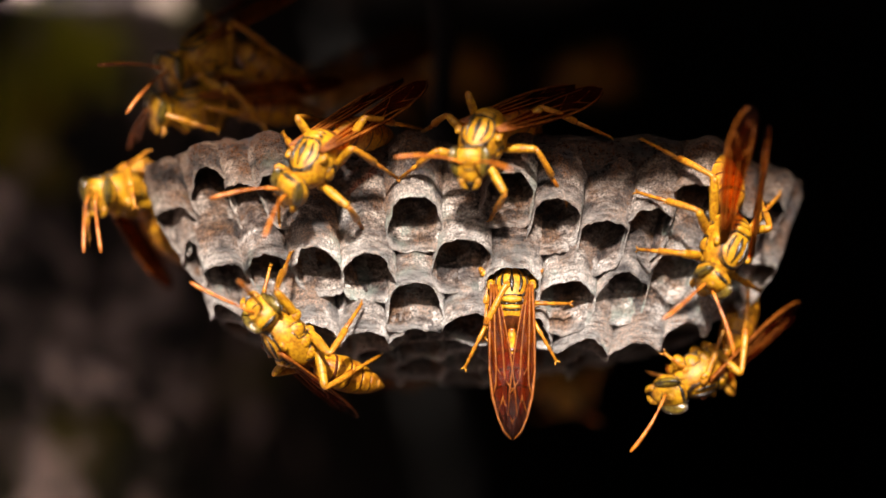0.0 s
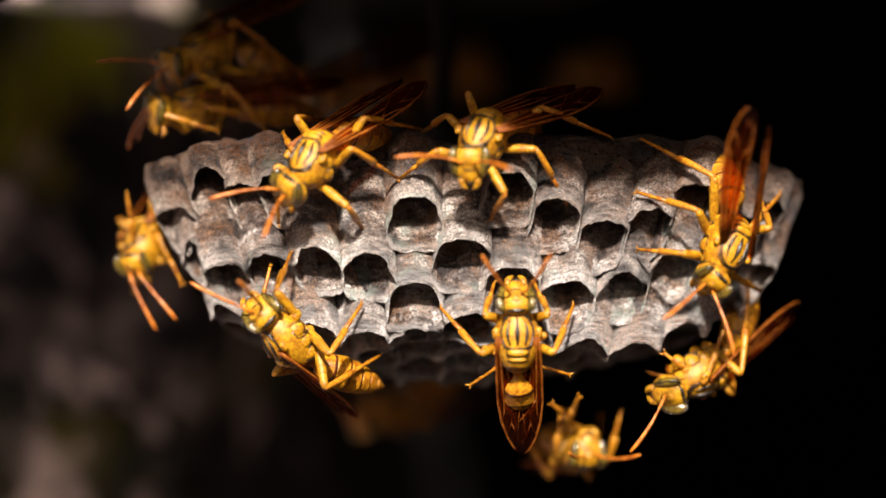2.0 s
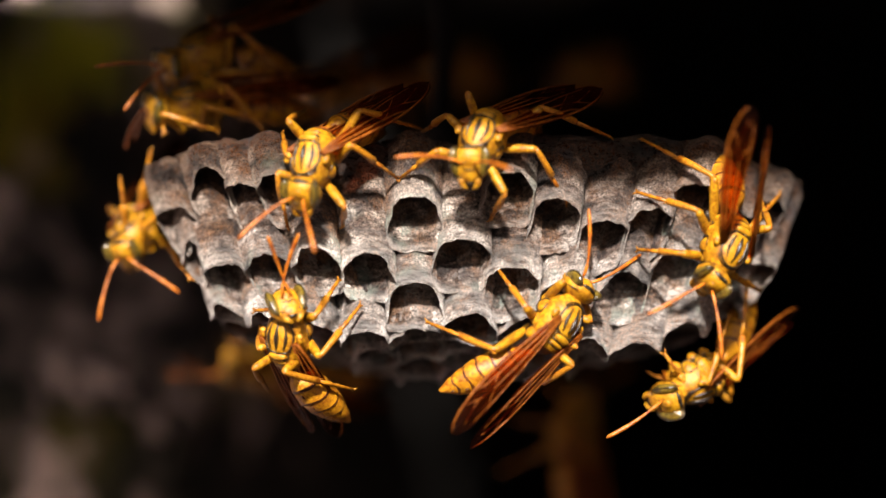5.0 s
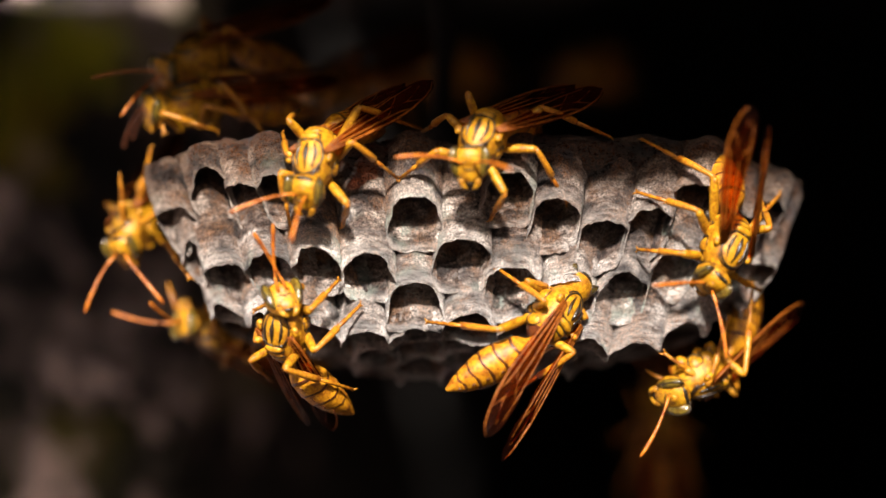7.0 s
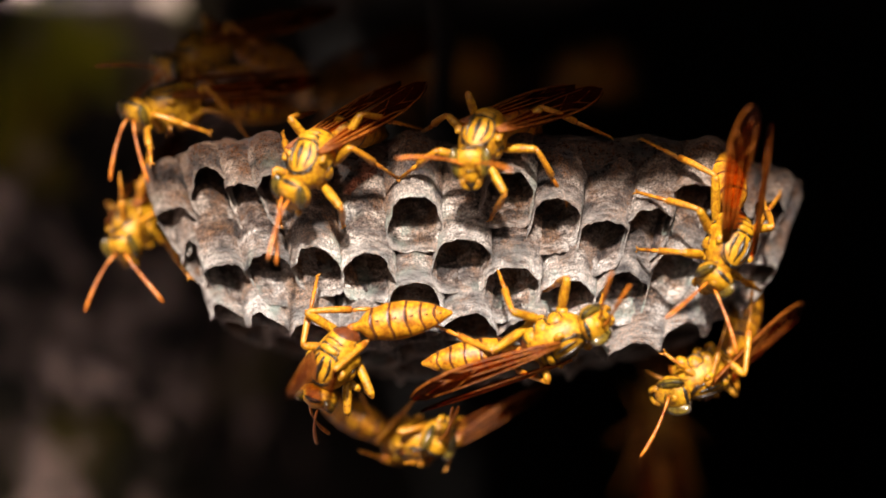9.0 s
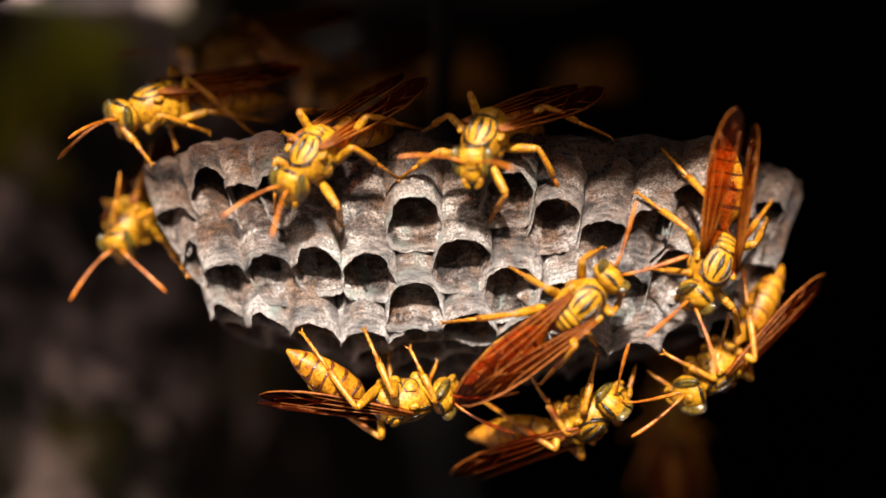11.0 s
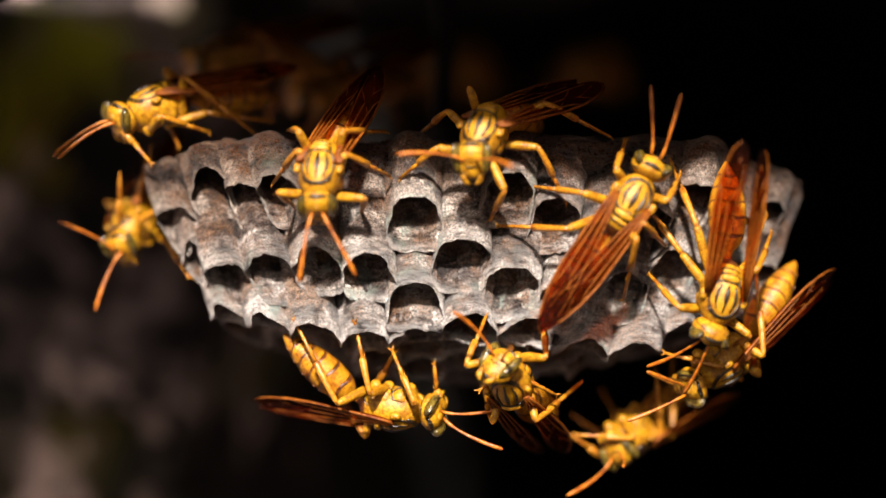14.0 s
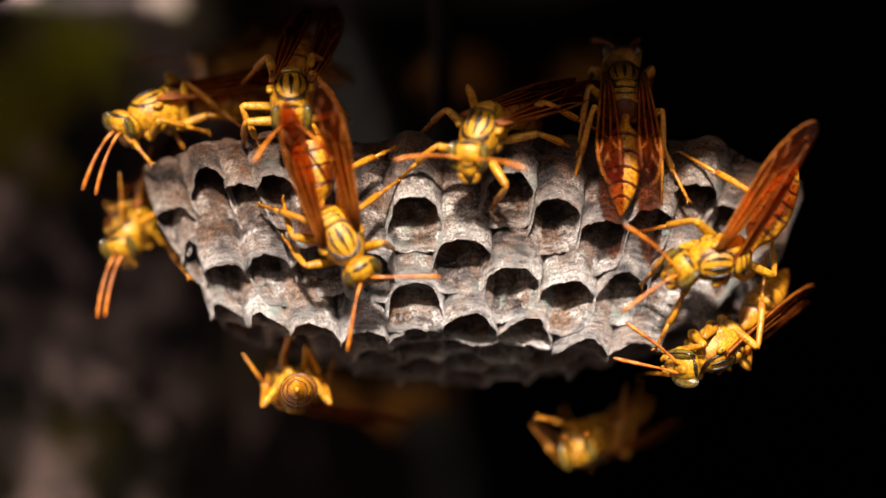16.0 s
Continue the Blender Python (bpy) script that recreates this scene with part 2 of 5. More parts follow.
def outline(near, limit):
    """Distance to the cell's edge all round: half way to each neighbour, and at most limit on the sides where there is none."""
    out = []
    for i in range(SIDES):
        a = 2 * math.pi * i / SIDES
        edge, turn = 9.0, math.pi
        for dx, dv in near:
            far = math.hypot(dx, dv)
            c = (math.cos(a) * dx + math.sin(a) * dv) / far
            if c > 0.05:
                edge = min(edge, far * 0.5 / c)
            if far < 8.0:
                turn = min(turn, math.acos(max(-1.0, min(1.0, c))))
        free = min(1.0, max(0.0, (math.degrees(turn) - 22) / 18))
        out.append(min(edge, 3.9 + (limit - 3.9) * free * free * (3 - 2 * free)) + 0.02)
    return out


SIDES = 64


def bulges(near, size):
    """How far the walls bow forwards, all round: every cell's front wall is a half tube, which the cell before it sees from inside."""
    out = []
    for i in range(SIDES):
        a = 2 * math.pi * i / SIDES
        c, s = math.cos(a), math.sin(a)
        edge, who = 3.0 * size, (0.0, -6.0)
        for dx, dv in near:
            far = math.hypot(dx, dv)
            q = (c * dx + s * dv) / far
            if q > 0.05 and far * 0.5 / q < min(edge, 3.9):
                edge, who = far * 0.5 / q, (dx, dv)
        centre = who[0] if who[1] > 0 else 0.0
        slant = min(1.0, abs(who[1]) / math.hypot(*who) * 1.4)
        out.append(0.95 * size * slant * max(0.0, 1 - ((edge * c - centre) / (2.9 * size)) ** 2))
    return out


def eased(ring, reach):
    """A ring of values, each the mean of its neighbours."""
    return [sum(ring[(i + q) % len(ring)] for q in range(-reach, reach + 1)) / (2 * reach + 1) for i in range(len(ring))]


def cell_mesh(x, v, near, rim_at, above_at, size):
    """One paper cell of some size at x, v of the comb: walls shared with its neighbours, growth ridges, ragged mouth, hollow inside. Local z is the axis;
    rim_at(x, v): how far the walls hang down there; above_at(x, v): how far they rise over the base sheet."""
    bm = bmesh.new()
    shoulder, body, mouth = outline(near, 2.1 * size), eased(outline(near, 2.95 * size), 3), eased(outline(near, 2.98 * size), 2)
    ways = [(math.cos(2 * math.pi * i / SIDES), math.sin(2 * math.pi * i / SIDES)) for i in range(SIDES)]
    bows = bulges(near, size)
    rims, heads = [], []
    for (c, s), r in zip(ways, mouth):
        p = Vector((x + r * c, v + r * s, 0))
        rims.append(rim_at(p.x, p.y))
        heads.append(-1.2 - above_at(p.x, p.y) - 0.6 * noise.noise(p * 0.22 + Vector((0, 0, 4))))
    middle = rim_at(x, v)
    rims = eased([min(max(q, middle - 2.6), middle + 1.7) for q in rims], 4)
    for k, ((c, s), r) in enumerate(zip(ways, mouth)):
        p = Vector((x + r * c, v + r * s, 0))
        rims[k] += 0.26 * noise.noise(p * 0.75) + 0.17 * noise.noise(p * 2.3 + Vector((7, 0, 0))) + 0.13 * noise.noise(p * 5.5)

    def ring(f, less, up=0.0, flat=0.0):
        # f: from the base sheet (0) to the mouth (1)
        out = []
        for (c, s), r0, r1, r2, rim, head, bow in zip(ways, shoulder, body, mouth, rims, heads, bows):
            rim += (middle - rim) * flat
            z = head + (rim - head) * f - up
            q = max(0.0, 1 - (z - head) / 2.6) ** 2
            r = r1 + (r2 - r1) * max(0.0, 1 - (rim - z) / 4.5) ** 2
            r += (r0 - r) * q - less
            px, pv = x + r * c, v + r * s - bow * (1 - 0.8 * q) * (1 - flat)
            w = Vector((px, pv, z))
            soft = 1.0 if r > 1.0 else 0.3
            px += soft * (0.22 * noise.noise(w * 0.45) + 0.12 * noise.noise(w * 1.3 + Vector((3, 0, 0))))
            grain = Vector((px * 0.8, pv * 0.8, z * 2.0))
            pv += soft * (0.26 * noise.noise(w * 0.5 + Vector((0, 5, 0))) + 0.15 * noise.noise(grain + Vector((0, 8, 0))) + 0.13 * noise.noise(grain * 2.4) + 0.07 * noise.noise(grain * 5.3))
            px += (middle - z) * math.sin(radians(20) * px / 35)
            out.append(Vector((px - x, pv - v, -z)) * MM)
        return out

    rows = max(12, int(middle / 0.45))
    rings, fresh = [], []
    for k in range(rows + 1):
        f = k / rows
        rings.append(ring(f, 0.0))
        fresh.append(f)
    for less, up in ((0.06, 0.02), (0.12, 0.12), (0.16, 0.40)):
        rings.append(ring(1.0, less, up))
        fresh.append(1.0)
    depth = min(middle - 0.8, 11.0) / (middle + 1.2)
    for k in range(1, 8):
        f = k / 7
        rings.append(ring(1 - depth * f, 0.17 + 0.15 * f, 0.45 * (1 - f), f))
        fresh.append(0.6 * (1 - f))
    skin(bm, rings)
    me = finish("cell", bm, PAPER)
    # how newly the paper was laid, towards the mouth; the top also gets painted shade
    me.attributes.new("age_shade", "FLOAT", "POINT").data.foreach_set("value", [min(1.0, max(0.0, -p.co.z / MM / 22)) for p in me.vertices])
    me.attributes.new("fresh", "FLOAT", "POINT").data.foreach_set("value", [q for q in fresh for _ in range(SIDES)])
    return me


# mouths along the rows, front to back: (across, top of the mouth) in view units, and where it stands apart, its place back along the sheet in mm
ROW_FRONT = [(318, 338), (385, 290), (440, 325), (497, 310), (735, 340), (900, 305), (978, 350), (1060, 385), (1140, 365), (1212, 300), (1275, 350), (1340, 330)]
ROW_MIDDLE = [(352, 432), (415, 460), (482, 448), (565, 445, 2.9), (650, 455, 3.1), (735, 500), (815, 423, 3.0), (902, 470), (1000, 490), (1095, 485), (1182, 445), (1262, 450), (1325, 440)]
ROW_LOW = [(405, 545), (472, 567), (560, 583), (645, 596), (735, 574), (832, 562), (930, 566), (1030, 606), (1122, 614), (1212, 585), (1285, 540)]


def build_comb():
    nest = new("paper_nest")
    nest.matrix_basis = Matrix.Translation(comb_point(0, 0, 0)) @ AXES.to_4x4()
    tagged(nest, "grey papery wasp comb of open hexagonal cells on a stalk", "wasp nest")
    rng = random.Random(4)
    cells = []
    for r, row in enumerate((ROW_FRONT, ROW_MIDDLE, ROW_LOW)):
        for u, top, *given in row:
            side = max(0.0, abs(u - 800) - 230) / 350
            v = given[0] if given else PITCH * (top - 340) / 160 + (15.0 if u < 784 else 12.0) * side * side
            x = (u - 784) / GRID
            drop = ((top - TOP) / GRID - (v - RAD) * SL) / CL
            # things behind the front plane look smaller
            d = v * CL - drop * SL + SHIFT
            k = (DIST + d) / DIST
            x *= k
            drop = (((top - 441) * k + 441 - TOP) / GRID - (v - RAD) * SL) / CL
            cells.append((x, v, max(drop, 2.2)))
    for i in range(-9, 10):
        for j in range(0, 9):
            x = 2.5 + i * PITCH * 0.866 + rng.uniform(-0.3, 0.3)
            v = 11.5 + j * PITCH + (PITCH / 2 if i % 2 else 0) + rng.uniform(-0.3, 0.3)
            rho = ((x - 3) / 29) ** 2 + ((v - 16) / 22) ** 2
            if rho > 1:
                continue
            if any((x - c[0]) ** 2 + (v - c[1]) ** 2 < (PITCH * 0.80) ** 2 for c in cells):
                continue
            drop = 20.5 - 10 * max(0, rho - 0.25) + rng.uniform(-0.6, 0.6)
            cells.append((x, v, drop))

    # each rim is an arch: highest at the front, lower round the sides
    shown = len(ROW_FRONT) + len(ROW_MIDDLE) + len(ROW_LOW)
    arches, sizes = [], []
    for k, (x, v, drop) in enumerate(cells):
        size = min(1.0, 0.1 + min(math.hypot(o[0] - x, o[1] - v) for o in cells if o[0] != x or o[1] != v) / 5.6)
        steep = 1.0 if k < shown - len(ROW_LOW) else 0.5 if k < shown else 0.0
        sizes.append(size)
        arches += [(x + dx * size, v + dv * size, drop + low * steep) for dx, dv, low in ((0, -RAD, 0.0), (-2.0, -2.25, 0.45), (2.0, -2.25, 0.45), (-2.95, -0.8, 1.9), (2.95, -0.8, 1.9))]

    def hang(x, v):
        # the rims' common surface
        total = weight = 0.0
        for cx, cv, cd in arches:
            q = (cx - x) ** 2 + (cv - v) ** 2
            if q < 36:
                q = 1 / (q + 0.25) ** 1.7
                total += q * cd
                weight += q
        return total / weight if weight else 0.0

    def above(x, v):
        return 0.45 * min(max(v + 1.5, 0.0), 5.0) * min(1.0, max(0.0, x / 8)) * min(1.0, max(0.0, (32 - x) / 8))

    for (x, v, drop), size in zip(cells, sizes):
        near = [(o[0] - x, o[1] - v) for o in cells if 0.1 < math.hypot(o[0] - x, o[1] - v) < 11]
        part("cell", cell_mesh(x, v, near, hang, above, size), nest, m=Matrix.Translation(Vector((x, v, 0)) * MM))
    # the base sheet: a lumpy dome over the cells' closed ends
    bm = bmesh.new()
    rings = []
    n = 160

    def edge(a):
        far = max((Vector((c[0], c[1])) - Vector((0, 14))).dot(Vector((math.cos(a), math.sin(a)))) for c in cells)
        return far

    reach = [min(edge(2 * math.pi * i / n + 0.0), 60) for i in range(n)]
    for f, z in ((0.70, -3.6), (0.77, -2.6), (0.80, -1.6), (0.79, -0.5), (0.75, 0.4), (0.62, 0.8), (0.45, 1.1), (0.25, 1.6), (0.05, 2.2)):
        ring = []
        for i in range(n):
            a = 2 * math.pi * i / n
            r = reach[i] * f * 1.0
            p = Vector((r * math.cos(a), 14 + r * math.sin(a), z))
            p.z += 0.55 * noise.noise(p * 0.35) + 0.35 * noise.noise(p * 1.1) + 0.15 * noise.noise(p * 3.1)
            p.x += 0.5 * noise.noise(p * 0.5 + Vector((5, 0, 0)))
            p.y += 0.5 * noise.noise(p * 0.5 + Vector((0, 9, 0)))
            ring.append(p * MM)
        rings.append(ring)
    skin(bm, rings)
    part("base_sheet", finish("base_sheet", bm, OLD_PAPER), nest, "brown weathered paper backing")
    bm = bmesh.new()
    tube(bm, [(0, 20, 3), (0.4, 23, 9), (-0.3, 27, 18), (0.2, 31, 30), (0, 33, 46), (0, 34, 56), (0, 34.5, 61)], [4.0, 1.8, 1.3, 1.4, 2.2, 4.0, 6.0], 14)
    part("stalk", finish("stalk", bm, STALK), nest, "thin dark stalk")
    return nest


nest = build_comb()


# ---- the rock around ----
PLAN = [(-420, -260), (-260, -40), (-150, 55), (-90, 82), (-40, 112), (-16, 300), (45, 800), (150, 1000), (245, 900), (250, 300), (215, -40), (330, -260)]


def along(s):
    """A point of the wall's plan, s from 0 to 1."""
    q = s * (len(PLAN) - 1)
    i = min(int(q), len(PLAN) - 2)
    f = q - i
    f = f * f * (3 - 2 * f) * 0.4 + f * 0.6
    return [p + (r - p) * f for p, r in zip(PLAN[i], PLAN[i + 1])]


def sheet(name, label, nu, nv, place, push, category="rock"):
    bm = bmesh.new()
    grid = []
    for i in range(nu):
        col = []
        for j in range(nv):
            p = Vector(place(i / (nu - 1), j / (nv - 1)))
            q = p * 0.011
            bulge = 22 * noise.noise(q) + 11 * noise.noise(q * 2.7) + 5 * noise.noise(q * 7) + 1.6 * noise.noise(q * 22)
            col.append(bm.verts.new((p + Vector(push) * bulge) * MM))
        grid.append(col)
    for i in range(nu - 1):
        for j in range(nv - 1):
            f = bm.faces.new((grid[i][j], grid[i + 1][j], grid[i + 1][j + 1], grid[i][j + 1]))
            # deep shade is painted in: darker rock inside, the outer rock dry and mossy
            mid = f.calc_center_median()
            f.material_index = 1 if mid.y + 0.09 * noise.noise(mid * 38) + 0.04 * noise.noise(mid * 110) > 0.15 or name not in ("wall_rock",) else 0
    return tagged(new(name, finish(name, bm, [ROCK, DARKENED_ROCK])), label, category, kind="structure")


def wall_place(s, h):
    """The wall leans back to catch the sky, and is lowered at a gap added to let light in."""
    x, y = along(s)
    z = -190 + (285 if -75 < x < -10 and y < 320 else 400) * h
    return x, y + 0.45 * z, z


def build_rock():
    """A hollow in a rock: walls all round, and as unseen additions a floor below and an overhang whose lip shades all
    behind the comb's front.
    """
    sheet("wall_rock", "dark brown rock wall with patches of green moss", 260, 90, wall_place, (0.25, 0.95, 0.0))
    # unseen floor added below, set back so that it bounces no sun
    sheet("ground", "unseen rock floor added to close the hollow", 70, 90, lambda s, h: (-450 + 850 * s, 150 + 990 * h, -165), (0, 0, 0.6))
    # an unseen overhang is added; its lip keeps to the line that the shade follows
    sheet("ceiling", "unseen rock overhang added to shade the comb's back", 70, 110, lambda s, h: (-14 + 420 * s, LIP + 1200 * h, lip_height(-14 + 420 * s) + 70 * min(1.0, h * 1.5)), (0, 0, 0.05))
    # unseen roof added to keep stray light off the deep wall
    sheet("ceiling_back", "unseen rock roof added to shade the deep wall", 50, 60, lambda s, h: (-450 + 440 * s, 250 + 900 * h, 62 + 60 * h), (0, 0, 0.05))
    # an unseen slope with its ground is added opposite; it keeps the low sky out of the hollow
    sheet("bank", "unseen dark slope added to block the low sky", 60, 40, lambda s, h: (-3200 + 6400 * s, -1500 + 500 * abs(2 * s - 1) ** 2 - 900 * h * h, -420 + 980 * h), (0, 1.5, 0), "slope")
    sheet("ground_front", "unseen dark ground added below the blocking slope", 60, 30, lambda s, h: (-3200 + 6400 * s, -1700 + 1440 * h, -330 + 60 * h), (0, 0, 0.8), "ground")
    # unseen ledge, added and shaped to steer sun and sky on the left
    sheet("ceiling_ledge", "unseen narrow rock ledge added to shade the left side", 70, 40, lambda s, h: (-82 + 69 * s, LIP + (LEDGE + 118 * min(max(0.0, (69 * s - 36) / 8), 1.0)) * h, lip_height(-82 + 69 * s) + 12 * h + 4.5 * (1 - h) * max(0.0, 1 - ((69 * s - 49) / 14) ** 2) - 15 * (1 - h) * min(max(0.0, (38 - 69 * s) / 6), 1.0)), (0, 0, 0.05))


# front edge of the added overhang, depth of the added ledge
LIP, LEDGE = -28.0, 142.5


# the lip is shaped to set where its shade falls
def lip_height(x):
    x -= 7.5
    return 29.6 + 0.27 * min(max(0.0, -x - 12), 38) - 0.5 * min(max(0.0, -x - 60), 40) + 0.25 * max(0.0, 12 - abs(x + 46)) - 1.5 * max(0.0, 1 - ((x - 10.5) / 10) ** 2) + 0.6 * min(max(0.0, x - 19), 14)


build_rock()


# ---- the wasps ----
def thorax_z(x, y):
    """Height of the thorax's back (mm)."""
    f = 1 - (x / 2.45) ** 2 - ((y - 0.1) / 3.75) ** 2
    return -0.1 + 2.55 * math.sqrt(max(f, 0.0))


def drape(bm, pts, r):
    tube(bm, [(x, y, thorax_z(x, y) + 0.01) for x, y in pts], r, 6, index=0)


def wasp_meshes():
    k = {}
    bm = bmesh.new()
    prof = [(-3.85, 0.5, 0.6, -0.75), (-3.6, 1.05, 1.25, -0.6), (-3.0, 1.6, 1.85, -0.4), (-2.2, 1.95, 2.2, -0.25), (-1.2, 2.28, 2.42, -0.15), (0.0, 2.45, 2.55, -0.1), (1.0, 2.38, 2.48, -0.1), (1.9, 2.15, 2.25, -0.1), (2.7, 1.72, 1.85, -0.1), (3.3, 1.15, 1.3, -0.05), (3.65, 0.6, 0.7, 0.0)]
    skin(bm, [ring_y(y, rx, rz, 0, cz, 24) for y, rx, rz, cz in prof], index=lambda q: 1 if q < 2 else 0)
    k["thorax"] = finish("thorax", bm, [YELLOW, RUST])
    bm = bmesh.new()
    blob(bm, (0, 0, 0), (0.75, 0.92, 1.12), seg=14, rows=10)
    tube(bm, [(0.30, 0.90 * math.cos(q * math.pi / 12), 1.10 * math.sin(q * math.pi / 12)) for q in range(25)], 0.07, 6, index=1)
    k["side_plate"] = finish("side_plate", bm, [YELLOW, BLACK])
    bm = bmesh.new()
    blob(bm, (0, 0, 0), (0.62, 0.70, 0.78), seg=14, rows=10)
    k["coxa"] = finish("coxa", bm, YELLOW)
    bm = bmesh.new()
    # dark seams on the back: outline of the shield, mid line, and two loops
    shield = [(1.75 * math.sin(a), 0.75 + 2.15 * math.cos(a)) for a in [math.pi * q / 14 for q in range(-11, 12)]]
    drape(bm, shield, 0.125)
    drape(bm, [(0, 2.5), (0, 1.6), (0, 0.9), (0, 0.2), (0, -0.5)], [0.08, 0.16, 0.30, 0.25, 0.10])
    for s in (-1, 1):
        drape(bm, [(s * (0.80 + 0.28 * math.sin(q * math.pi / 8)), 2.2 - 2.7 * q / 8) for q in range(9)], [0.06, 0.09, 0.13, 0.17, 0.20, 0.20, 0.17, 0.13, 0.09])
        drape(bm, [(s * 0.0, -0.95), (s * 0.8, -0.9), (s * 1.5, -0.7)], 0.12)
        drape(bm, [(s * 1.15, -0.85), (s * 1.25, -1.35), (s * 0.95, -1.8)], 0.08)
        drape(bm, [(s * 0.0, -1.8), (s * 0.7, -1.8), (s * 1.2, -1.65)], 0.12)
        drape(bm, [(s * 0.0, -2.5), (s * 0.6, -2.45), (s * 1.1, -2.25)], 0.09)
        drape(bm, [(s * 0.02, 3.05), (s * 0.7, 2.95), (s * 1.25, 2.55), (s * 1.6, 2.0)], 0.10)
        tube(bm, [(s * 2.30, 1.3, -0.4), (s * 2.42, 0.2, -0.6), (s * 2.25, -0.1, -1.5), (s * 1.8, 0.0, -2.2)], 0.08, 6)
    k["seam"] = finish("seam", bm, BLACK)
    bm = bmesh.new()
    blob(bm, (0, -1.35, thorax_z(0, -1.3) - 0.10), (1.12, 0.46, 0.40))
    blob(bm, (0, -2.15, thorax_z(0, -2.1) - 0.18), (0.95, 0.28, 0.28))
    k["scutellum"] = finish("scutellum", bm, YELLOW)
    bm = bmesh.new()
    blob(bm, (0, 0, 0), (0.46, 0.68, 0.42), seg=12, rows=8)
    k["tegula"] = finish("tegula", bm, YELLOW)

    # head: local +y is the face's way, origin at the neck
    bm = bmesh.new()
    prof = [(-0.15, 0.6, 0.6, 0.0), (0.15, 1.4, 1.3, 0.0), (0.5, 1.9, 1.75, -0.05), (0.95, 2.12, 1.98, -0.14), (1.4, 2.04, 2.04, -0.24), (1.8, 1.72, 1.95, -0.32), (2.15, 1.2, 1.62, -0.38), (2.38, 0.6, 0.95, -0.42)]
    skin(bm, [ring_y(y, rx, rz, 0, cz, 28) for y, rx, rz, cz in prof])
    # the frons rises to a shield between the antennae
    blob(bm, (0, 2.12, 0.45), (0.62, 0.36, 0.75), seg=14, rows=10)
    k["head"] = finish("head", bm, YELLOW)
    bm = bmesh.new()
    blob(bm, (0, 0, 0), (0.62, 0.90, 1.66), seg=20, rows=16)
    k["eye"] = finish("eye", bm, EYE)
    bm = bmesh.new()
    tube(bm, [(0.04, 0.94 * math.cos(q * math.pi / 12), 1.70 * math.sin(q * math.pi / 12)) for q in range(25)], 0.07, 6)
    k["eye_rim"] = finish("eye_rim", bm, BLACK)
    bm = bmesh.new()
    blob(bm, (0, 2.02, -1.10), (1.02, 0.42, 0.90), seg=20, rows=14)
    k["clypeus"] = finish("clypeus", bm, YELLOW)
    bm = bmesh.new()
    tube(bm, [(0.12, -0.15, 0.25), (0.10, 0.1, -0.1), (0.05, 0.2, -0.5), (-0.18, 0.22, -0.85), (-0.52, 0.18, -1.1)], [0.3, 0.40, 0.36, 0.27, 0.12], 10)
    k["mandible"] = finish("mandible", bm, YELLOW)
    bm = bmesh.new()
    # dark saddle with the three small eyes, antennal sockets, clypeus outline and dark mouth
    tube(bm, [(-1.05, 1.25, 1.50), (-0.6, 1.32, 1.68), (0, 1.36, 1.72), (0.6, 1.32, 1.68), (1.05, 1.25, 1.50)], [0.10, 0.22, 0.28, 0.22, 0.10], 8)
    for x, z in ((0, 1.52), (-0.36, 1.80), (0.36, 1.80)):
        blob(bm, (x, 1.62 - (z - 1.5) * 0.7, z), (0.16, 0.16, 0.16), seg=8, rows=6)
    for q in (-1, 1):
        tube(bm, [(q * (0.52 + 0.24 * math.cos(p * math.pi / 5)), 2.30 - 0.10 * abs(math.cos(p * math.pi / 5)), 0.16 + 0.26 * math.sin(p * math.pi / 5)) for p in range(11)], 0.06, 5)
        tube(bm, [(q * 1.30, 0.45, 1.45), (q * 1.75, 0.52, 0.75), (q * 1.93, 0.55, 0.0), (q * 1.80, 0.55, -0.8)], 0.06, 5)
    tube(bm, [(-0.62, 2.38, -0.22), (-0.3, 2.52, -0.3), (0, 2.50, -0.42), (0.3, 2.52, -0.3), (0.62, 2.38, -0.22)], 0.06, 6)
    tube(bm, [(-0.6, 1.98, -1.90), (0, 2.10, -2.00), (0.6, 1.98, -1.90)], 0.2, 6)
    tube(bm, [(1.0 * math.cos(q * math.pi / 12), 2.10, -1.10 + 0.90 * math.sin(q * math.pi / 12)) for q in range(25)], 0.095, 6)
    k["face_marking"] = finish("face_marking", bm, BLACK)
    bm = bmesh.new()
    tube(bm, [(0, 0, 0), (0.06, 0.7, 0.22), (0.1, 1.55, 0.36), (0.1, 1.75, 0.36), (0.08, 2.6, 0.40), (0.02, 3.8, 0.36), (-0.04, 5.2, 0.18), (-0.1, 6.6, -0.12), (-0.12, 7.5, -0.36), (-0.12, 7.75, -0.44)], [0.12, 0.18, 0.18, 0.11, 0.14, 0.18, 0.22, 0.24, 0.19, 0.07], 10)
    k["antenna"] = finish("antenna", bm, ORANGE)

    # abdomen: six overlapping segments, local -y is the tip's way, origin at the waist
    cuts = [(0.0, 0.42, 0.45), (-0.8, 0.62, 0.68), (-1.7, 1.55, 1.50), (-2.6, 1.98, 1.90), (-4.6, 2.30, 2.15), (-6.5, 2.18, 2.00), (-8.2, 1.72, 1.60), (-9.7, 1.10, 1.08), (-11.2, 0.22, 0.26)]

    def girth(y):
        for (a, ra, za), (b, rb, zb) in zip(cuts, cuts[1:]):
            if b <= y <= a:
                f = (a - y) / (a - b)
                f = f * f * (3 - 2 * f) * 0.35 + f * 0.65
                return ra + (rb - ra) * f, za + (zb - za) * f
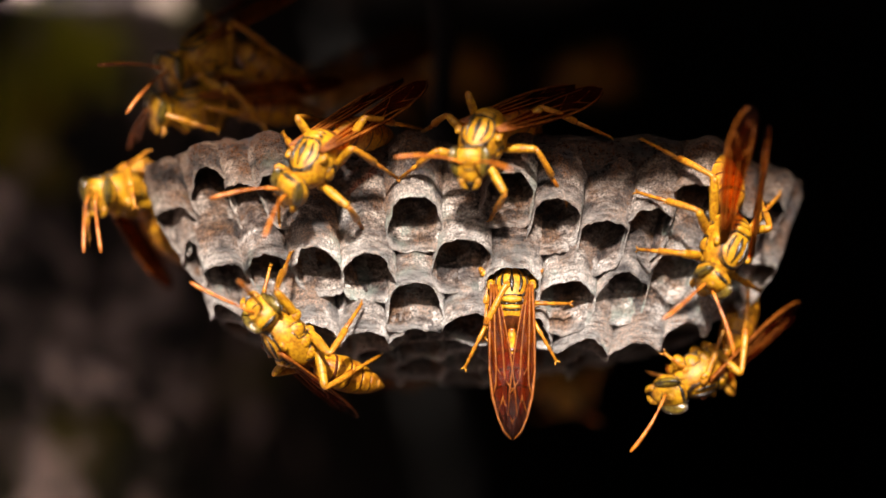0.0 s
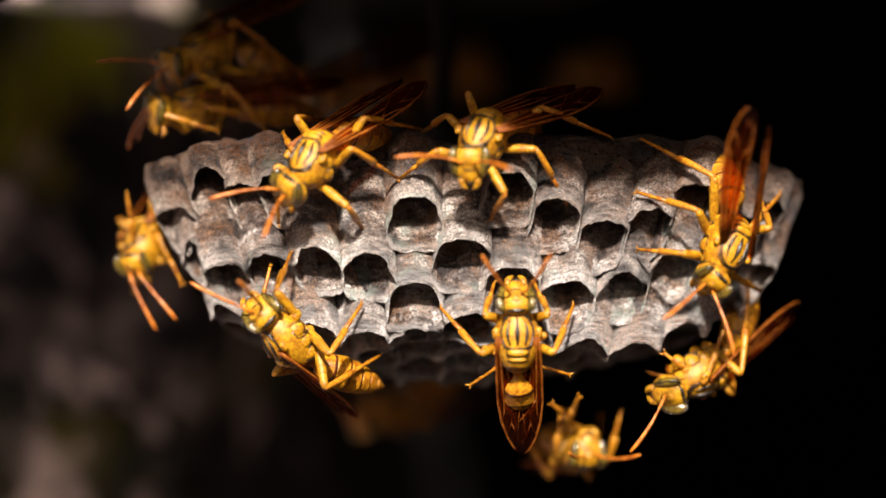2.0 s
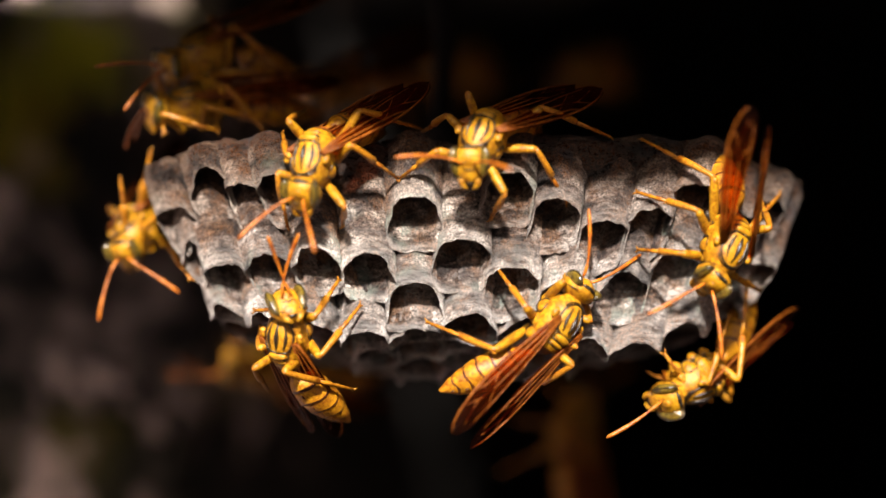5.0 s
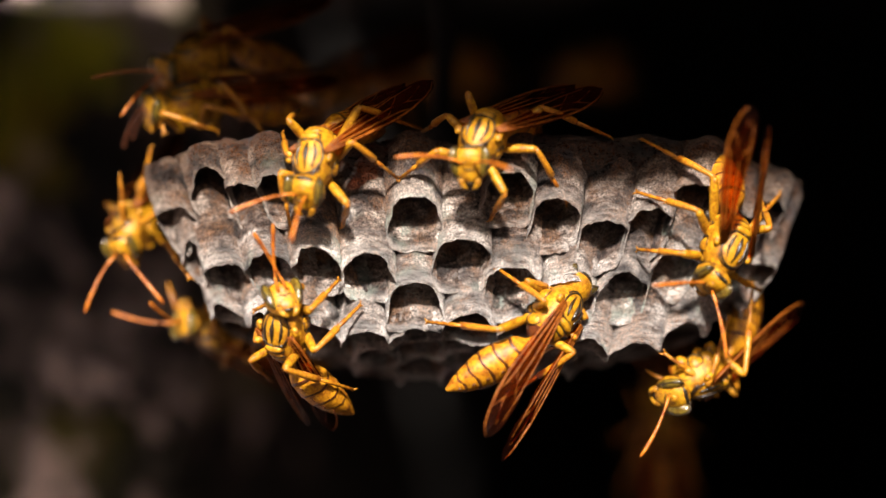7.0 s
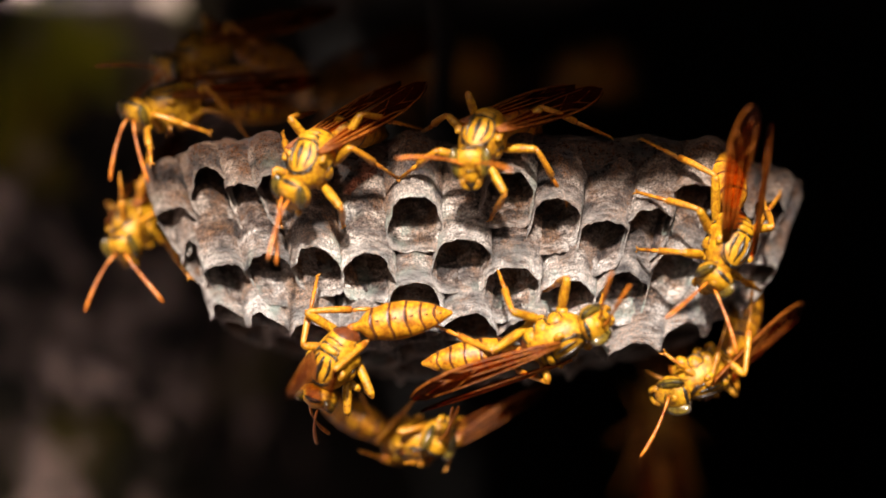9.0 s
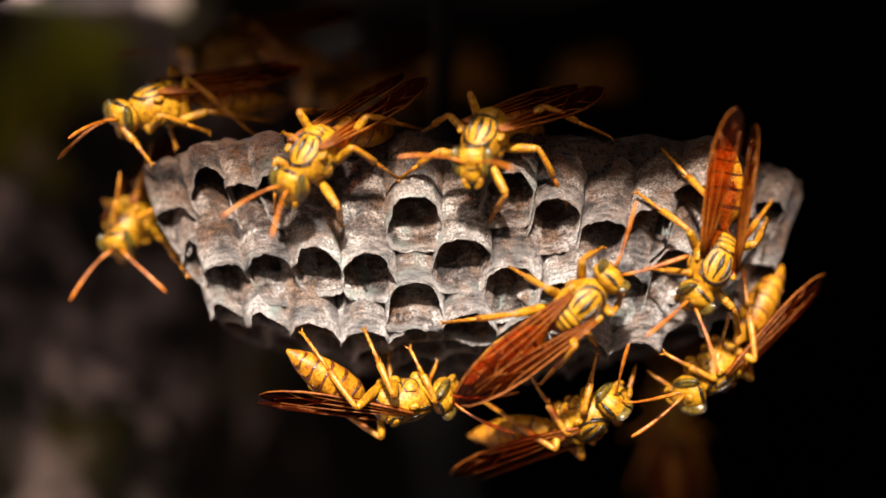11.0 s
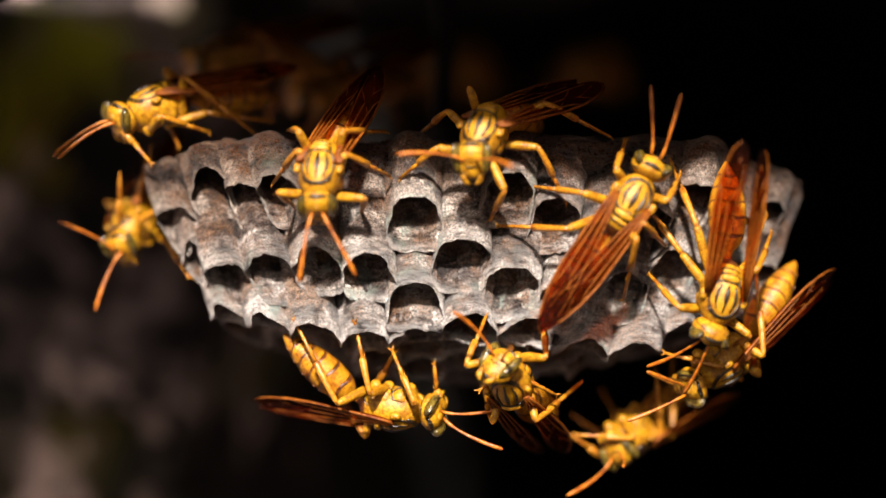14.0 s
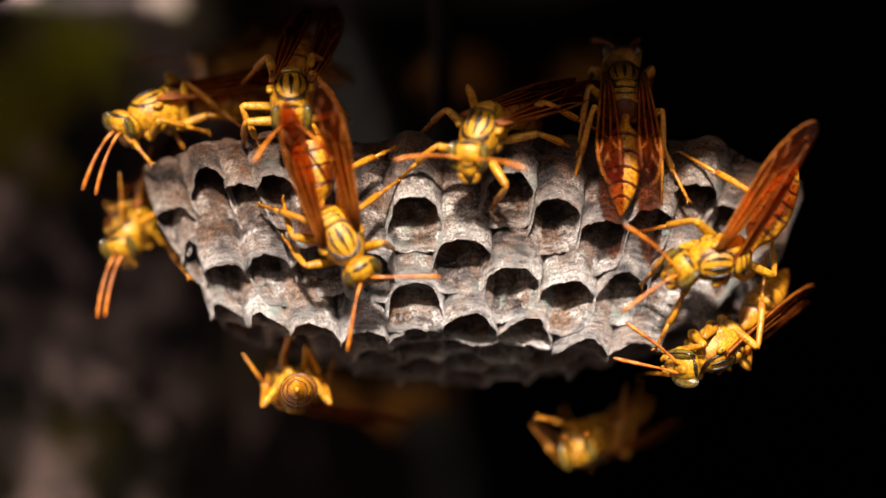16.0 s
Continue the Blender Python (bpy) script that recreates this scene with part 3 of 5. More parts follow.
        return cuts[-1][1:]

    ends = [0.0, -2.5, -4.5, -6.3, -7.9, -9.4, -11.2]
    for s in range(6):
        a, b = ends[s], ends[s + 1]
        bm = bmesh.new()
        rings = []
        steps = 7
        for q in range(steps + 1):
            f = min(1.0, q / (steps - 1) * 0.88) if q < steps else 1.0
            y = a + (b - a) * f
            rx, rz = girth(y)
            lift = 0.93 + (0.05 * f if s < 5 else 0.0) - 0.02
            rings.append(ring_y(y, rx * lift, rz * lift, 0, -0.035 * (y * y) * 0.18, 22, wave=0.22 * f if s < 5 else 0.0))
        if s < 5:
            rx, rz = girth(b)
            rings.append(ring_y(b - 0.06, rx * 0.93, rz * 0.93, 0, -0.035 * b * b * 0.18, 22, wave=0.22))
        skin(bm, rings, index=lambda q: 1 if q >= steps - 1 and s < 5 else 0)
        k["segment", s] = finish("segment", bm, [BANDED, RUST])
        if s > 0:
            bm = bmesh.new()
            ym = a - 0.2
            rx, rz = girth(ym - 0.5)
            tube(bm, [(0, ym, rz * 0.95 - 0.006 * ym * ym), (0, ym - 0.5, rz * 0.95 - 0.006 * ym * ym)], [0.05, 0.12], 6)
            k["mark", s] = finish("mark", bm, RUST)
    bm = bmesh.new()
    tube(bm, [(0, 0.35, 0), (0, -0.3, 0)], [0.45, 0.45], 10)
    k["waist"] = finish("waist", bm, ORANGE)

    # wings: folded lengthwise, root at the origin, tip along -y, leading edge outwards (+x)
    for side in (1, -1):
        bm = bmesh.new()
        n = 30
        top, low = [], []
        for q in range(n + 1):
            f = q / n
            y = -17.6 * f
            lead = 0.30 + 1.42 * math.sin(min(f / 0.62, 1) * math.pi / 2) ** 0.9
            lead *= 1 if f < 0.62 else math.sqrt(max(0.0, 1 - ((f - 0.62) / 0.38) ** 2))
            trail = -(0.25 + 1.30 * f ** 0.7)
            trail *= 1 if f < 0.70 else math.sqrt(max(0.0, 1 - ((f - 0.70) / 0.30) ** 2))
            row_t, row_l = [], []
            for w in range(9):
                g = w / 8
                x = trail + (lead - trail) * g
                z = 0.30 * math.sin(g * math.pi) * (1 - 0.4 * f) + 0.10 * math.sin(g * 14 + 0.5) * (0.4 + f) * 0.5 + 0.12 * noise.noise(Vector((x, y * 0.4, 0)))
                row_t.append(bm.verts.new(Vector((side * x, y, z + 0.02)) * MM))
                row_l.append(bm.verts.new(Vector((side * x, y, z - 0.02)) * MM))
            top.append(row_t)
            low.append(row_l)
        for q in range(n):
            for w in range(8):
                a = (top[q][w], top[q + 1][w], top[q + 1][w + 1], top[q][w + 1])
                b = (low[q][w + 1], low[q + 1][w + 1], low[q + 1][w], low[q][w])
                bm.faces.new(a if side > 0 else a[::-1])
                bm.faces.new(b if side > 0 else b[::-1])
        k["wing", side] = finish("wing", bm, WING)
        bm = bmesh.new()

        def vein(pts, r):
            tube(bm, [(side * x, y * 0.967, 0.30 + 0.06 - 0.012 * -y) for x, y in pts], r, 6)

        vein([(0.32, 0), (0.75, -2.5), (1.2, -6), (1.62, -10), (1.60, -13.0), (1.25, -15.5), (0.80, -17.0), (0.1, -18.0)], [0.20, 0.18, 0.15, 0.13, 0.16, 0.10, 0.07, 0.05])
        vein([(0.1, 0), (0.35, -3), (0.65, -6.5), (0.85, -9.5), (1.1, -11.5), (1.45, -12.6)], [0.15, 0.13, 0.10, 0.09, 0.08, 0.07])
        vein([(-0.1, 0), (-0.15, -4), (-0.1, -8), (0.05, -11), (0.5, -13.2), (1.2, -14.8)], [0.12, 0.10, 0.08, 0.07, 0.06, 0.05])
        vein([(-0.2, -0.5), (-0.6, -4), (-0.85, -8), (-0.95, -12), (-0.85, -15.5)], [0.10, 0.09, 0.07, 0.06, 0.04])
        vein([(0.85, -9.5), (0.4, -10.6), (0.05, -11), (-0.5, -12.2), (-0.9, -12.8)], 0.05)
        vein([(0.5, -13.2), (0.2, -14.6), (-0.3, -16.2)], 0.05)
        k["vein", side] = finish("vein", bm, VEIN)

    # legs: thigh and shank run along local -z from their joints
    for name, thigh, shank in (("fore", 4.0, 6.8), ("mid", 4.6, 8.2), ("hind", 5.6, 10.6)):
        bm = bmesh.new()
        tube(bm, [(0, 0, 0.2), (0, 0, -0.5), (0, 0, -thigh * 0.3), (0, 0, -thigh * 0.6), (0, 0, -thigh * 0.92), (0, 0, -thigh)], [0.30, 0.44, 0.55, 0.53, 0.44, 0.32], 12)
        k["thigh", name] = finish("leg", bm, YELLOW)
        bm = bmesh.new()
        tib = shank * 0.48
        tube(bm, [(0, 0, 0.1), (0, 0.05, -0.5), (0, 0.1, -tib * 0.6), (0, 0.04, -tib), (0, 0, -tib - 0.15)], [0.24, 0.31, 0.38, 0.43, 0.26], 12)
        for q in range(2):
            tube(bm, [((q - 0.5) * 0.35, 0, -tib), ((q - 0.5) * 0.7, -0.25, -tib - 0.8)], [0.09, 0.03], 5)
        k["shin", name] = finish("shin", bm, LEGGY)
        bm = bmesh.new()
        z = -tib
        pts, rad = [], []
        for q, l in enumerate((0.42, 0.19, 0.14, 0.11, 0.14)):
            dz = (shank - tib) * l
            pts += [(0, 0, z), (0, 0, z - dz * 0.85)]
            rad += [0.17 - 0.01 * q, 0.28 - 0.015 * q]
            z -= dz
        tube(bm, pts, rad, 8)
        for s in (-1, 1):
            tube(bm, [(0, 0, -shank + 0.1), (s * 0.28, 0, -shank - 0.15), (s * 0.36, -0.12, -shank - 0.4)], [0.12, 0.09, 0.03], 6)
        k["tarsus", name] = finish("tarsus", bm, LEGGY)
    for name in ("head", "eye", "eye_rim", "clypeus", "mandible", "face_marking"):
        k[name].transform(Matrix.Scale(HEAD, 4))
    return k


HEAD = 1.03
SIZE = 1.06
KIT = wasp_meshes()
LEGS = [(s, n, y) for s in (-1, 1) for n, y in (("fore", 1.9), ("mid", -0.6), ("hind", -2.1))]
LENGTHS = {"fore": (4.0, 6.8), "mid": (4.6, 8.2), "hind": (5.6, 10.6)}
STANCE = {"fore": (3.6, 6.2, -4.6), "mid": (6.4, -1.5, -5.0), "hind": (5.6, -9.0, -5.0)}


def build_wasp(label):
    root = tagged(new("paper_wasp"), label, "wasp", "wasps on the nest")
    root.scale = (SIZE, SIZE, SIZE)
    w = {"root": root}
    th = part("thorax", KIT["thorax"], root)
    part("seam", KIT["seam"], th, "black seams")
    part("scutellum", KIT["scutellum"], th)
    for s in (-1, 1):
        part("tegula", KIT["tegula"], th, m=pose(s * 2.32 * MM, 0.75 * MM, 1.28 * MM))
        for x, y, z in ((1.75, 0.9, -1.0), (1.7, -0.7, -0.9), (1.35, -2.2, -0.8)):
            part("side_plate", KIT["side_plate"], th, m=pose(s * x * MM, y * MM, z * MM) @ Matrix.Diagonal((s, 1, 1, 1)))
        for y in (1.9, -0.6, -2.1):
            part("coxa", KIT["coxa"], th, m=pose(s * 1.05 * MM, y * MM, -2.2 * MM))
    h = w["head"] = part("head", KIT["head"], root)
    for s in (-1, 1):
        part("eye_rim", KIT["eye_rim"], h, "black rim", m=pose(s * 1.50 * MM, 1.58 * MM, 0.18 * MM, 0, s * 10, s * -38) @ Matrix.Diagonal((-s, 1, 1, 1)))
        part("eye", KIT["eye"], h, "glossy olive-brown compound eye", m=pose(s * 1.50 * MM, 1.58 * MM, 0.18 * MM, 0, s * 10, s * -38))
        part("mandible", KIT["mandible"], h, m=pose(s * 0.78 * MM, 1.86 * MM, -1.68 * MM) @ Matrix.Diagonal((s, 1, 1, 1)))
        w["antenna", s] = part("antenna", KIT["antenna"], h, "orange jointed antenna")
    part("clypeus", KIT["clypeus"], h)
    part("face_marking", KIT["face_marking"], h, "black face markings")
    ab = w["abdomen"] = part("abdomen", KIT["waist"], root)
    for s in range(6):
        part("segment", KIT["segment", s], ab)
        if s:
            part("mark", KIT["mark", s], ab, "rust-brown back mark")
    for s in (-1, 1):
        wg = w["wing", s] = part("wing", KIT["wing", s], root, "amber translucent folded wing")
        part("vein", KIT["vein", s], wg)
    for i, (s, n, y) in enumerate(LEGS):
        lg = w["leg", i] = part("leg", KIT["thigh", n], root)
        sh = w["shin", i] = part("shin", KIT["shin", n], lg)
        sh.parent = lg
        w["tarsus", i] = part("tarsus", KIT["tarsus", n], lg, "orange foot")
    return w


def turned(fwd, up):
    """Rotation whose +y is fwd and +z as near to up as it can be."""
    y = fwd.normalized()
    x = y.cross(up).normalized()
    return Matrix((x, y, x.cross(y))).transposed()


def key(t, c, f, u, head=None, hup=None, tail=None, spread=-2, fold=28, lift=4, al=None, ar=None, feet=None, wing=None):
    """A moment of a wasp. c: thorax (across, down, depth); f, u: its ways forwards and out of the back; head, hup: the face's way and crown;
    tail, wing: the ways of the abdomen and of the folded wings; al, ar: the ways of the antennae; feet: some feet (across, down, depth), keyed by leg."""
    head, hup = head or f, hup or u
    hm = turned(way(*head), way(*hup))
    ant = [hm @ Vector((s * 0.5, 0.92, 0.1)) for s in (-1, 1)]
    al, ar = (g or (a.x, a.z, -a.y) for g, a in zip((al, ar), ant))
    tail = tail or tuple(-a for a in f)
    wing = wing or tuple(0.65 * q / math.hypot(*tail) - 0.35 * p / math.hypot(*f) for p, q in zip(f, tail))
    return dict(t=t, c=c, f=f, u=u, head=head, hup=hup, tail=tail, wing=wing, w=(spread, fold, lift), al=al, ar=ar, feet=feet or {})


def between(a, b, k):
    return tuple(p + (q - p) * k for p, q in zip(a, b))


def at_time(keys, t):
    if t <= keys[0]["t"]:
        return keys[0], keys[0], 0.0
    for a, b in zip(keys, keys[1:]):
        if a["t"] <= t <= b["t"]:
            return a, b, (t - a["t"]) / (b["t"] - a["t"])
    return keys[-1], keys[-1], 0.0


def down_z(d, pole):
    """Rotation whose -z is d."""
    z = -d.normalized()
    y = (pole - z * pole.dot(z))
    y = y.normalized() if y.length > 1e-6 else z.orthogonal().normalized()
    return Matrix((y.cross(z), y, z)).transposed()


def animate(w, keys):
    """Key a wasp and all its moving parts; feet that hold stay in place while the body moves."""
    times = sorted({k["t"] for k in keys} | {q * 0.5 for q in range(33)} | {0.0, 16.0})
    rows = {name: [] for name in w}
    for t in times:
        a, b, k = at_time(keys, t)
        mixd = {n: between(a[n], b[n], k) for n in ("c", "f", "u", "head", "hup", "tail", "wing", "w", "al", "ar")}
        rot = turned(way(*mixd["f"]), way(*mixd["u"]))
        base = Matrix.Translation(spot(*mixd["c"])) @ rot.to_4x4()
        inv = (base @ Matrix.Scale(SIZE, 4)).inverted()
        rows["root"].append((t, base))
        hworld = turned(way(*mixd["head"]), way(*mixd["hup"]))
        hrot = rot.transposed() @ hworld
        rows["head"].append((t, Matrix.Translation(Vector((0, 3.45, 0.15)) * MM) @ hrot.to_4x4()))
        for s, n in ((-1, "al"), (1, "ar")):
            m = turned(hworld.transposed() @ way(*mixd[n]), Vector((0, 0.05, 1)))
            rows["antenna", s].append((t, Matrix.Translation(Vector((s * 0.52, 2.36, 0.16)) * MM) @ m.to_4x4()))
        trot = rot.transposed() @ turned(-way(*mixd["tail"]), way(*mixd["u"]))
        rows["abdomen"].append((t, Matrix.Translation(Vector((0, -3.9, -0.7)) * MM) @ trot.to_4x4()))
        spread, fold, lift = mixd["w"]
        wrot = (rot.transposed() @ turned(-way(*mixd["wing"]), way(*mixd["u"]))).to_4x4()
        for s in (-1, 1):
            rows["wing", s].append((t, pose(s * 1.88 * MM, 0.55 * MM, 1.80 * MM) @ wrot @ pose(0, 0, 0, -lift, s * fold, s * spread)))
        for i, (s, n, y) in enumerate(LEGS):
            hip = Vector((s * 1.15, y, -2.3)) * MM
            fa, fb = a["feet"].get(i), b["feet"].get(i)
            rest = Vector((s * STANCE[n][0], STANCE[n][1], STANCE[n][2])) * MM
            pa = inv @ spot(*fa) if fa else rest
            pb = inv @ spot(*fb) if fb else rest
            foot = pa + (pb - pa) * k
            l1, l2 = [q * MM for q in LENGTHS[n]]
            d = foot - hip
            reach = min(max(d.length, abs(l1 - l2) * 1.05), (l1 + l2) * 0.995)
            dn = d.normalized()
            cosk = (l1 * l1 + reach * reach - l2 * l2) / (2 * l1 * reach)
            cosk = min(max(cosk, -1), 1)
            pole = Vector((s * 0.9, {"fore": 0.5, "mid": -0.2, "hind": -1.1}[n], 1.0))
            side = (pole - dn * pole.dot(dn)).normalized()
            knee = hip + dn * (l1 * cosk) + side * (l1 * math.sqrt(1 - cosk * cosk))
            end = hip + dn * reach
            m1 = Matrix.Translation(hip) @ down_z(knee - hip, side).to_4x4()
            m2 = Matrix.Translation(knee) @ down_z(end - knee, side).to_4x4()
            rows["leg", i].append((t, m1))
            rows["shin", i].append((t, m1.inverted() @ m2))
            rows["tarsus", i].append((t, m1.inverted() @ m2))
    for name, ob in w.items():
        walk(ob, rows[name])


# ---- where the wasps go ----
def motions():
    a = build_wasp("yellow paper wasp with black-lined back walking on the comb")
    fa = {0: (645, 410, 0), 1: (702, 315, -1), 2: (745, 228, 4), 4: (500, 235, 2)}
    ta = (.60, .08, -.79)
    animate(a, [
        key(0, (556, 280, -5), (-.42, -.78, .46), (-.42, .48, .77), (-.7, -.55, .45), (-.2, .55, .8), ta, wing=(.68, .42, -.60), fold=14, ar=(-.98, -.08, .2), al=(-.3, -.6, .8), feet=fa),
        key(3.0, (554, 281, -5), (-.42, -.78, .46), (-.42, .48, .77), (-.7, -.55, .45), (-.2, .55, .8), ta, wing=(.68, .42, -.60), fold=14, ar=(-.98, -.08, .2), al=(-.3, -.6, .8), feet=fa),
        key(3.5, (548, 283, -5), (-.28, -.85, .42), (-.4, .45, .8), (-.1, -.8, .6), (-.15, .6, .8), ta, wing=(.68, .42, -.60), fold=14, ar=(-.5, -.8, .3), al=(.75, -.55, .4), feet={**fa, 0: (622, 395, 0)}),
        key(4.0, (552, 282, -5), (-.25, -.88, .4), (-.38, .42, .82), (-.25, -.7, .65), (-.15, .65, .75), ta, wing=(.68, .42, -.60), fold=14, ar=(-.6, -.7, .3), al=(.4, -.7, .5), feet={**fa, 0: (606, 402, 0)}),
        key(6.5, (557, 278, -5), (-.15, -.88, .42), (-.32, .45, .82), (-.25, -.6, .75), (-.05, .75, .65), ta, wing=(.68, .42, -.60), fold=14, ar=(-.93, -.2, .3), al=(-.2, -.6, .8), feet={**fa, 0: (606, 402, 0)}),
        key(7.5, (557, 278, -5), (-.15, -.88, .42), (-.32, .45, .82), (-.25, -.6, .75), (-.05, .75, .65), ta, wing=(.68, .42, -.60), fold=14, ar=(-.93, -.2, .3), al=(-.2, -.6, .8), feet={**fa, 0: (606, 402, 0)}),
        key(9.0, (551, 280, -5), (-.32, -.85, .42), (-.38, .45, .8), (-.6, -.7, .4), (-.4, .3, .85), ta, wing=(.68, .42, -.60), fold=14, ar=(-.1, -.95, .3), al=(-.3, -.8, .5), feet={**fa, 0: (608, 402, 0)}),
        key(11.5, (556, 270, -5), (-.5, -.75, .42), (-.38, .5, .78), (-.5, -.55, .65), (-.1, .7, .7), ta, wing=(.68, .42, -.60), fold=14, ar=(-.9, -.2, .4), al=(-.2, -.6, .8), feet={**fa, 0: (605, 400, 0)}),
        key(12.5, (555, 264, -5), (-.55, -.72, .42), (-.35, .55, .75), (-.7, -.5, .5), (-.2, .6, .75), ta, wing=(.68, .42, -.60), fold=14, ar=(-.98, .05, .2), al=(-.2, -.5, .8), feet={**fa, 0: (605, 400, 0)}),
        key(13.0, (555, 270, -5), (-.48, -.75, .42), (-.38, .5, .78), (-.45, -.6, .65), (-.1, .7, .7), ta, wing=(.68, .42, -.60), fold=14, ar=(-.9, -.1, .3), al=(-.2, -.5, .8), feet={**fa, 0: (605, 400, 0)}),
        key(13.5, (560, 285, -5), (-.35, -.7, .6), (-.2, .65, .7), (-.1, -.75, .65), (-.1, .65, .75), (.5, .4, -.75), spread=-6, wing=(.5, .45, -.72), ar=(-.7, -.6, .4), al=(.3, -.8, .4), feet={**fa, 0: (605, 400, 0)}),
        key(14.0, (568, 300, -6), (-.1, -.82, .55), (-.1, .58, .8), (.05, -.85, .5), (0, .5, .85), (.35, .45, -.8), spread=-6, wing=(.33, .58, -.72), ar=(-.2, -.95, .1), al=(.45, -.85, .1), feet={0: (640, 375, 0), 1: (690, 312, -1), 3: (520, 365, 0)}),
        key(14.5, (568, 315, -6), (.0, -.82, .5), (0, .5, .85), (.08, -.9, .4), (0, .4, .9), (.25, .55, -.78), spread=-6, fold=15, wing=(.22, .68, -.66), ar=(.02, -.98, .1), al=(.6, -.78, .1), feet={0: (655, 380, 0), 1: (690, 312, -1), 3: (500, 350, 0), 4: (500, 240, 2)}),
        key(15.0, (578, 404, -6), (.08, -.95, .25), (0, .25, .95), (.1, -.92, .25), (0, .25, .95), (0, .95, -.2), ar=(-.25, -.95, .1), al=(.55, -.8, .1), spread=-1, fold=20, wing=(.03, .90, .42), feet={0: (655, 430, 0), 1: (690, 330, -1), 3: (505, 410, 0), 4: (500, 330, 1)}),
        key(15.5, (585, 415, -6), (.3, -.92, .2), (-.05, .2, .95), (.45, -.85, .2), (0, .2, .95), (-.2, .95, -.15), ar=(-.1, -.97, .1), al=(.97, -.1, .1), spread=-1, fold=20, wing=(-.14, .90, .40), feet={0: (690, 440, 0), 1: (720, 255, 1), 3: (505, 415, 0), 4: (505, 350, 1)}),
        key(16.0, (600, 418, -6), (.52, -.83, .2), (-.05, .2, .95), (.5, -.82, .28), (0, .2, .95), (-.2, .95, -.15), ar=(-.22, -.97, .1), al=(.98, .0, .1), spread=-1, fold=20, wing=(-.22, .89, .38), feet={0: (697, 440, 0), 1: (705, 320, -1), 2: (718, 252, 2), 3: (500, 418, 0), 4: (500, 352, 1)}),
    ])
    b = build_wasp("yellow paper wasp with striped back facing outwards on the comb's edge")
    fb = {0: (867, 390, 0), 1: (1003, 360, 0), 2: (1080, 242, 4), 3: (708, 316, -1), 4: (745, 236, 5)}
    tb = (.50, -.10, -.86)
    b0 = dict(c=(854, 241, -5), f=(-.36, -.74, .56), u=(-.14, .6, .78), head=(-.12, -.40, .9), hup=(-.05, .9, .4), tail=tb, wing=(.70, .24, -.67), fold=14, ar=(-.95, .15, .3), al=(.45, -.05, .85), feet=fb)
    animate(b, [
        key(0, **b0), key(8, **b0),
        key(9, **{**b0, "head": (-.08, -.46, .88)}),
        key(11.5, **{**b0, "c": (859, 240, -5)}),
        key(12.5, **{**b0, "c": (861, 238, -5), "head": (-.3, -.5, .8), "ar": (-.88, .4, .2), "al": (.5, -.3, .8)}),
        key(14.0, **{**b0, "c": (857, 232, -5), "head": (-.1, -.5, .86)}),
        key(14.5, **{**b0, "c": (856, 230, -5), "head": (-.5, -.45, .74), "ar": (-.88, .45, .2), "al": (.3, -.6, .7), "feet": {**fb, 0: (874, 360, 0)}}),
        key(15.2, **{**b0, "c": (855, 231, -5), "head": (-.1, -.5, .86), "feet": {**fb, 0: (868, 372, 0)}}),
        key(16.0, **{**b0, "c": (855, 229, -5), "head": (-.2, -.52, .82), "ar": (-.95, .05, .3), "al": (.7, -.1, .7), "feet": {**fb, 0: (868, 372, 0), 1: (1035, 270, 3)}}),
    ])
    c = build_wasp("yellow paper wasp with long brown wings clinging to the comb's end")
    fc = {3: (1128, 442, 0), 4: (1126, 340, 0), 5: (1135, 246, 3), 0: (1345, 515, 8), 1: (1380, 345, 9)}
    c0 = dict(c=(1288, 432, -3), f=(-.35, -.88, .3), u=(.52, .05, .85), head=(-.55, -.7, .45), hup=(.5, .2, .8), tail=(-.14, .74, -.66), ar=(-.6, -.45, .6), al=(.3, -.9, .3), spread=-4, fold=34, wing=(.03, .82, .57), feet=fc)
    fc2 = {3: (1148, 485, 0), 4: (1126, 340, 0), 5: (1180, 268, 3), 0: (1300, 610, 4), 1: (1375, 345, 9)}
    fc3 = {3: (1135, 505, 0), 4: (1135, 410, 0), 5: (1205, 270, 2), 0: (1140, 660, 0), 1: (1355, 460, 8), 2: (1365, 400, 9)}
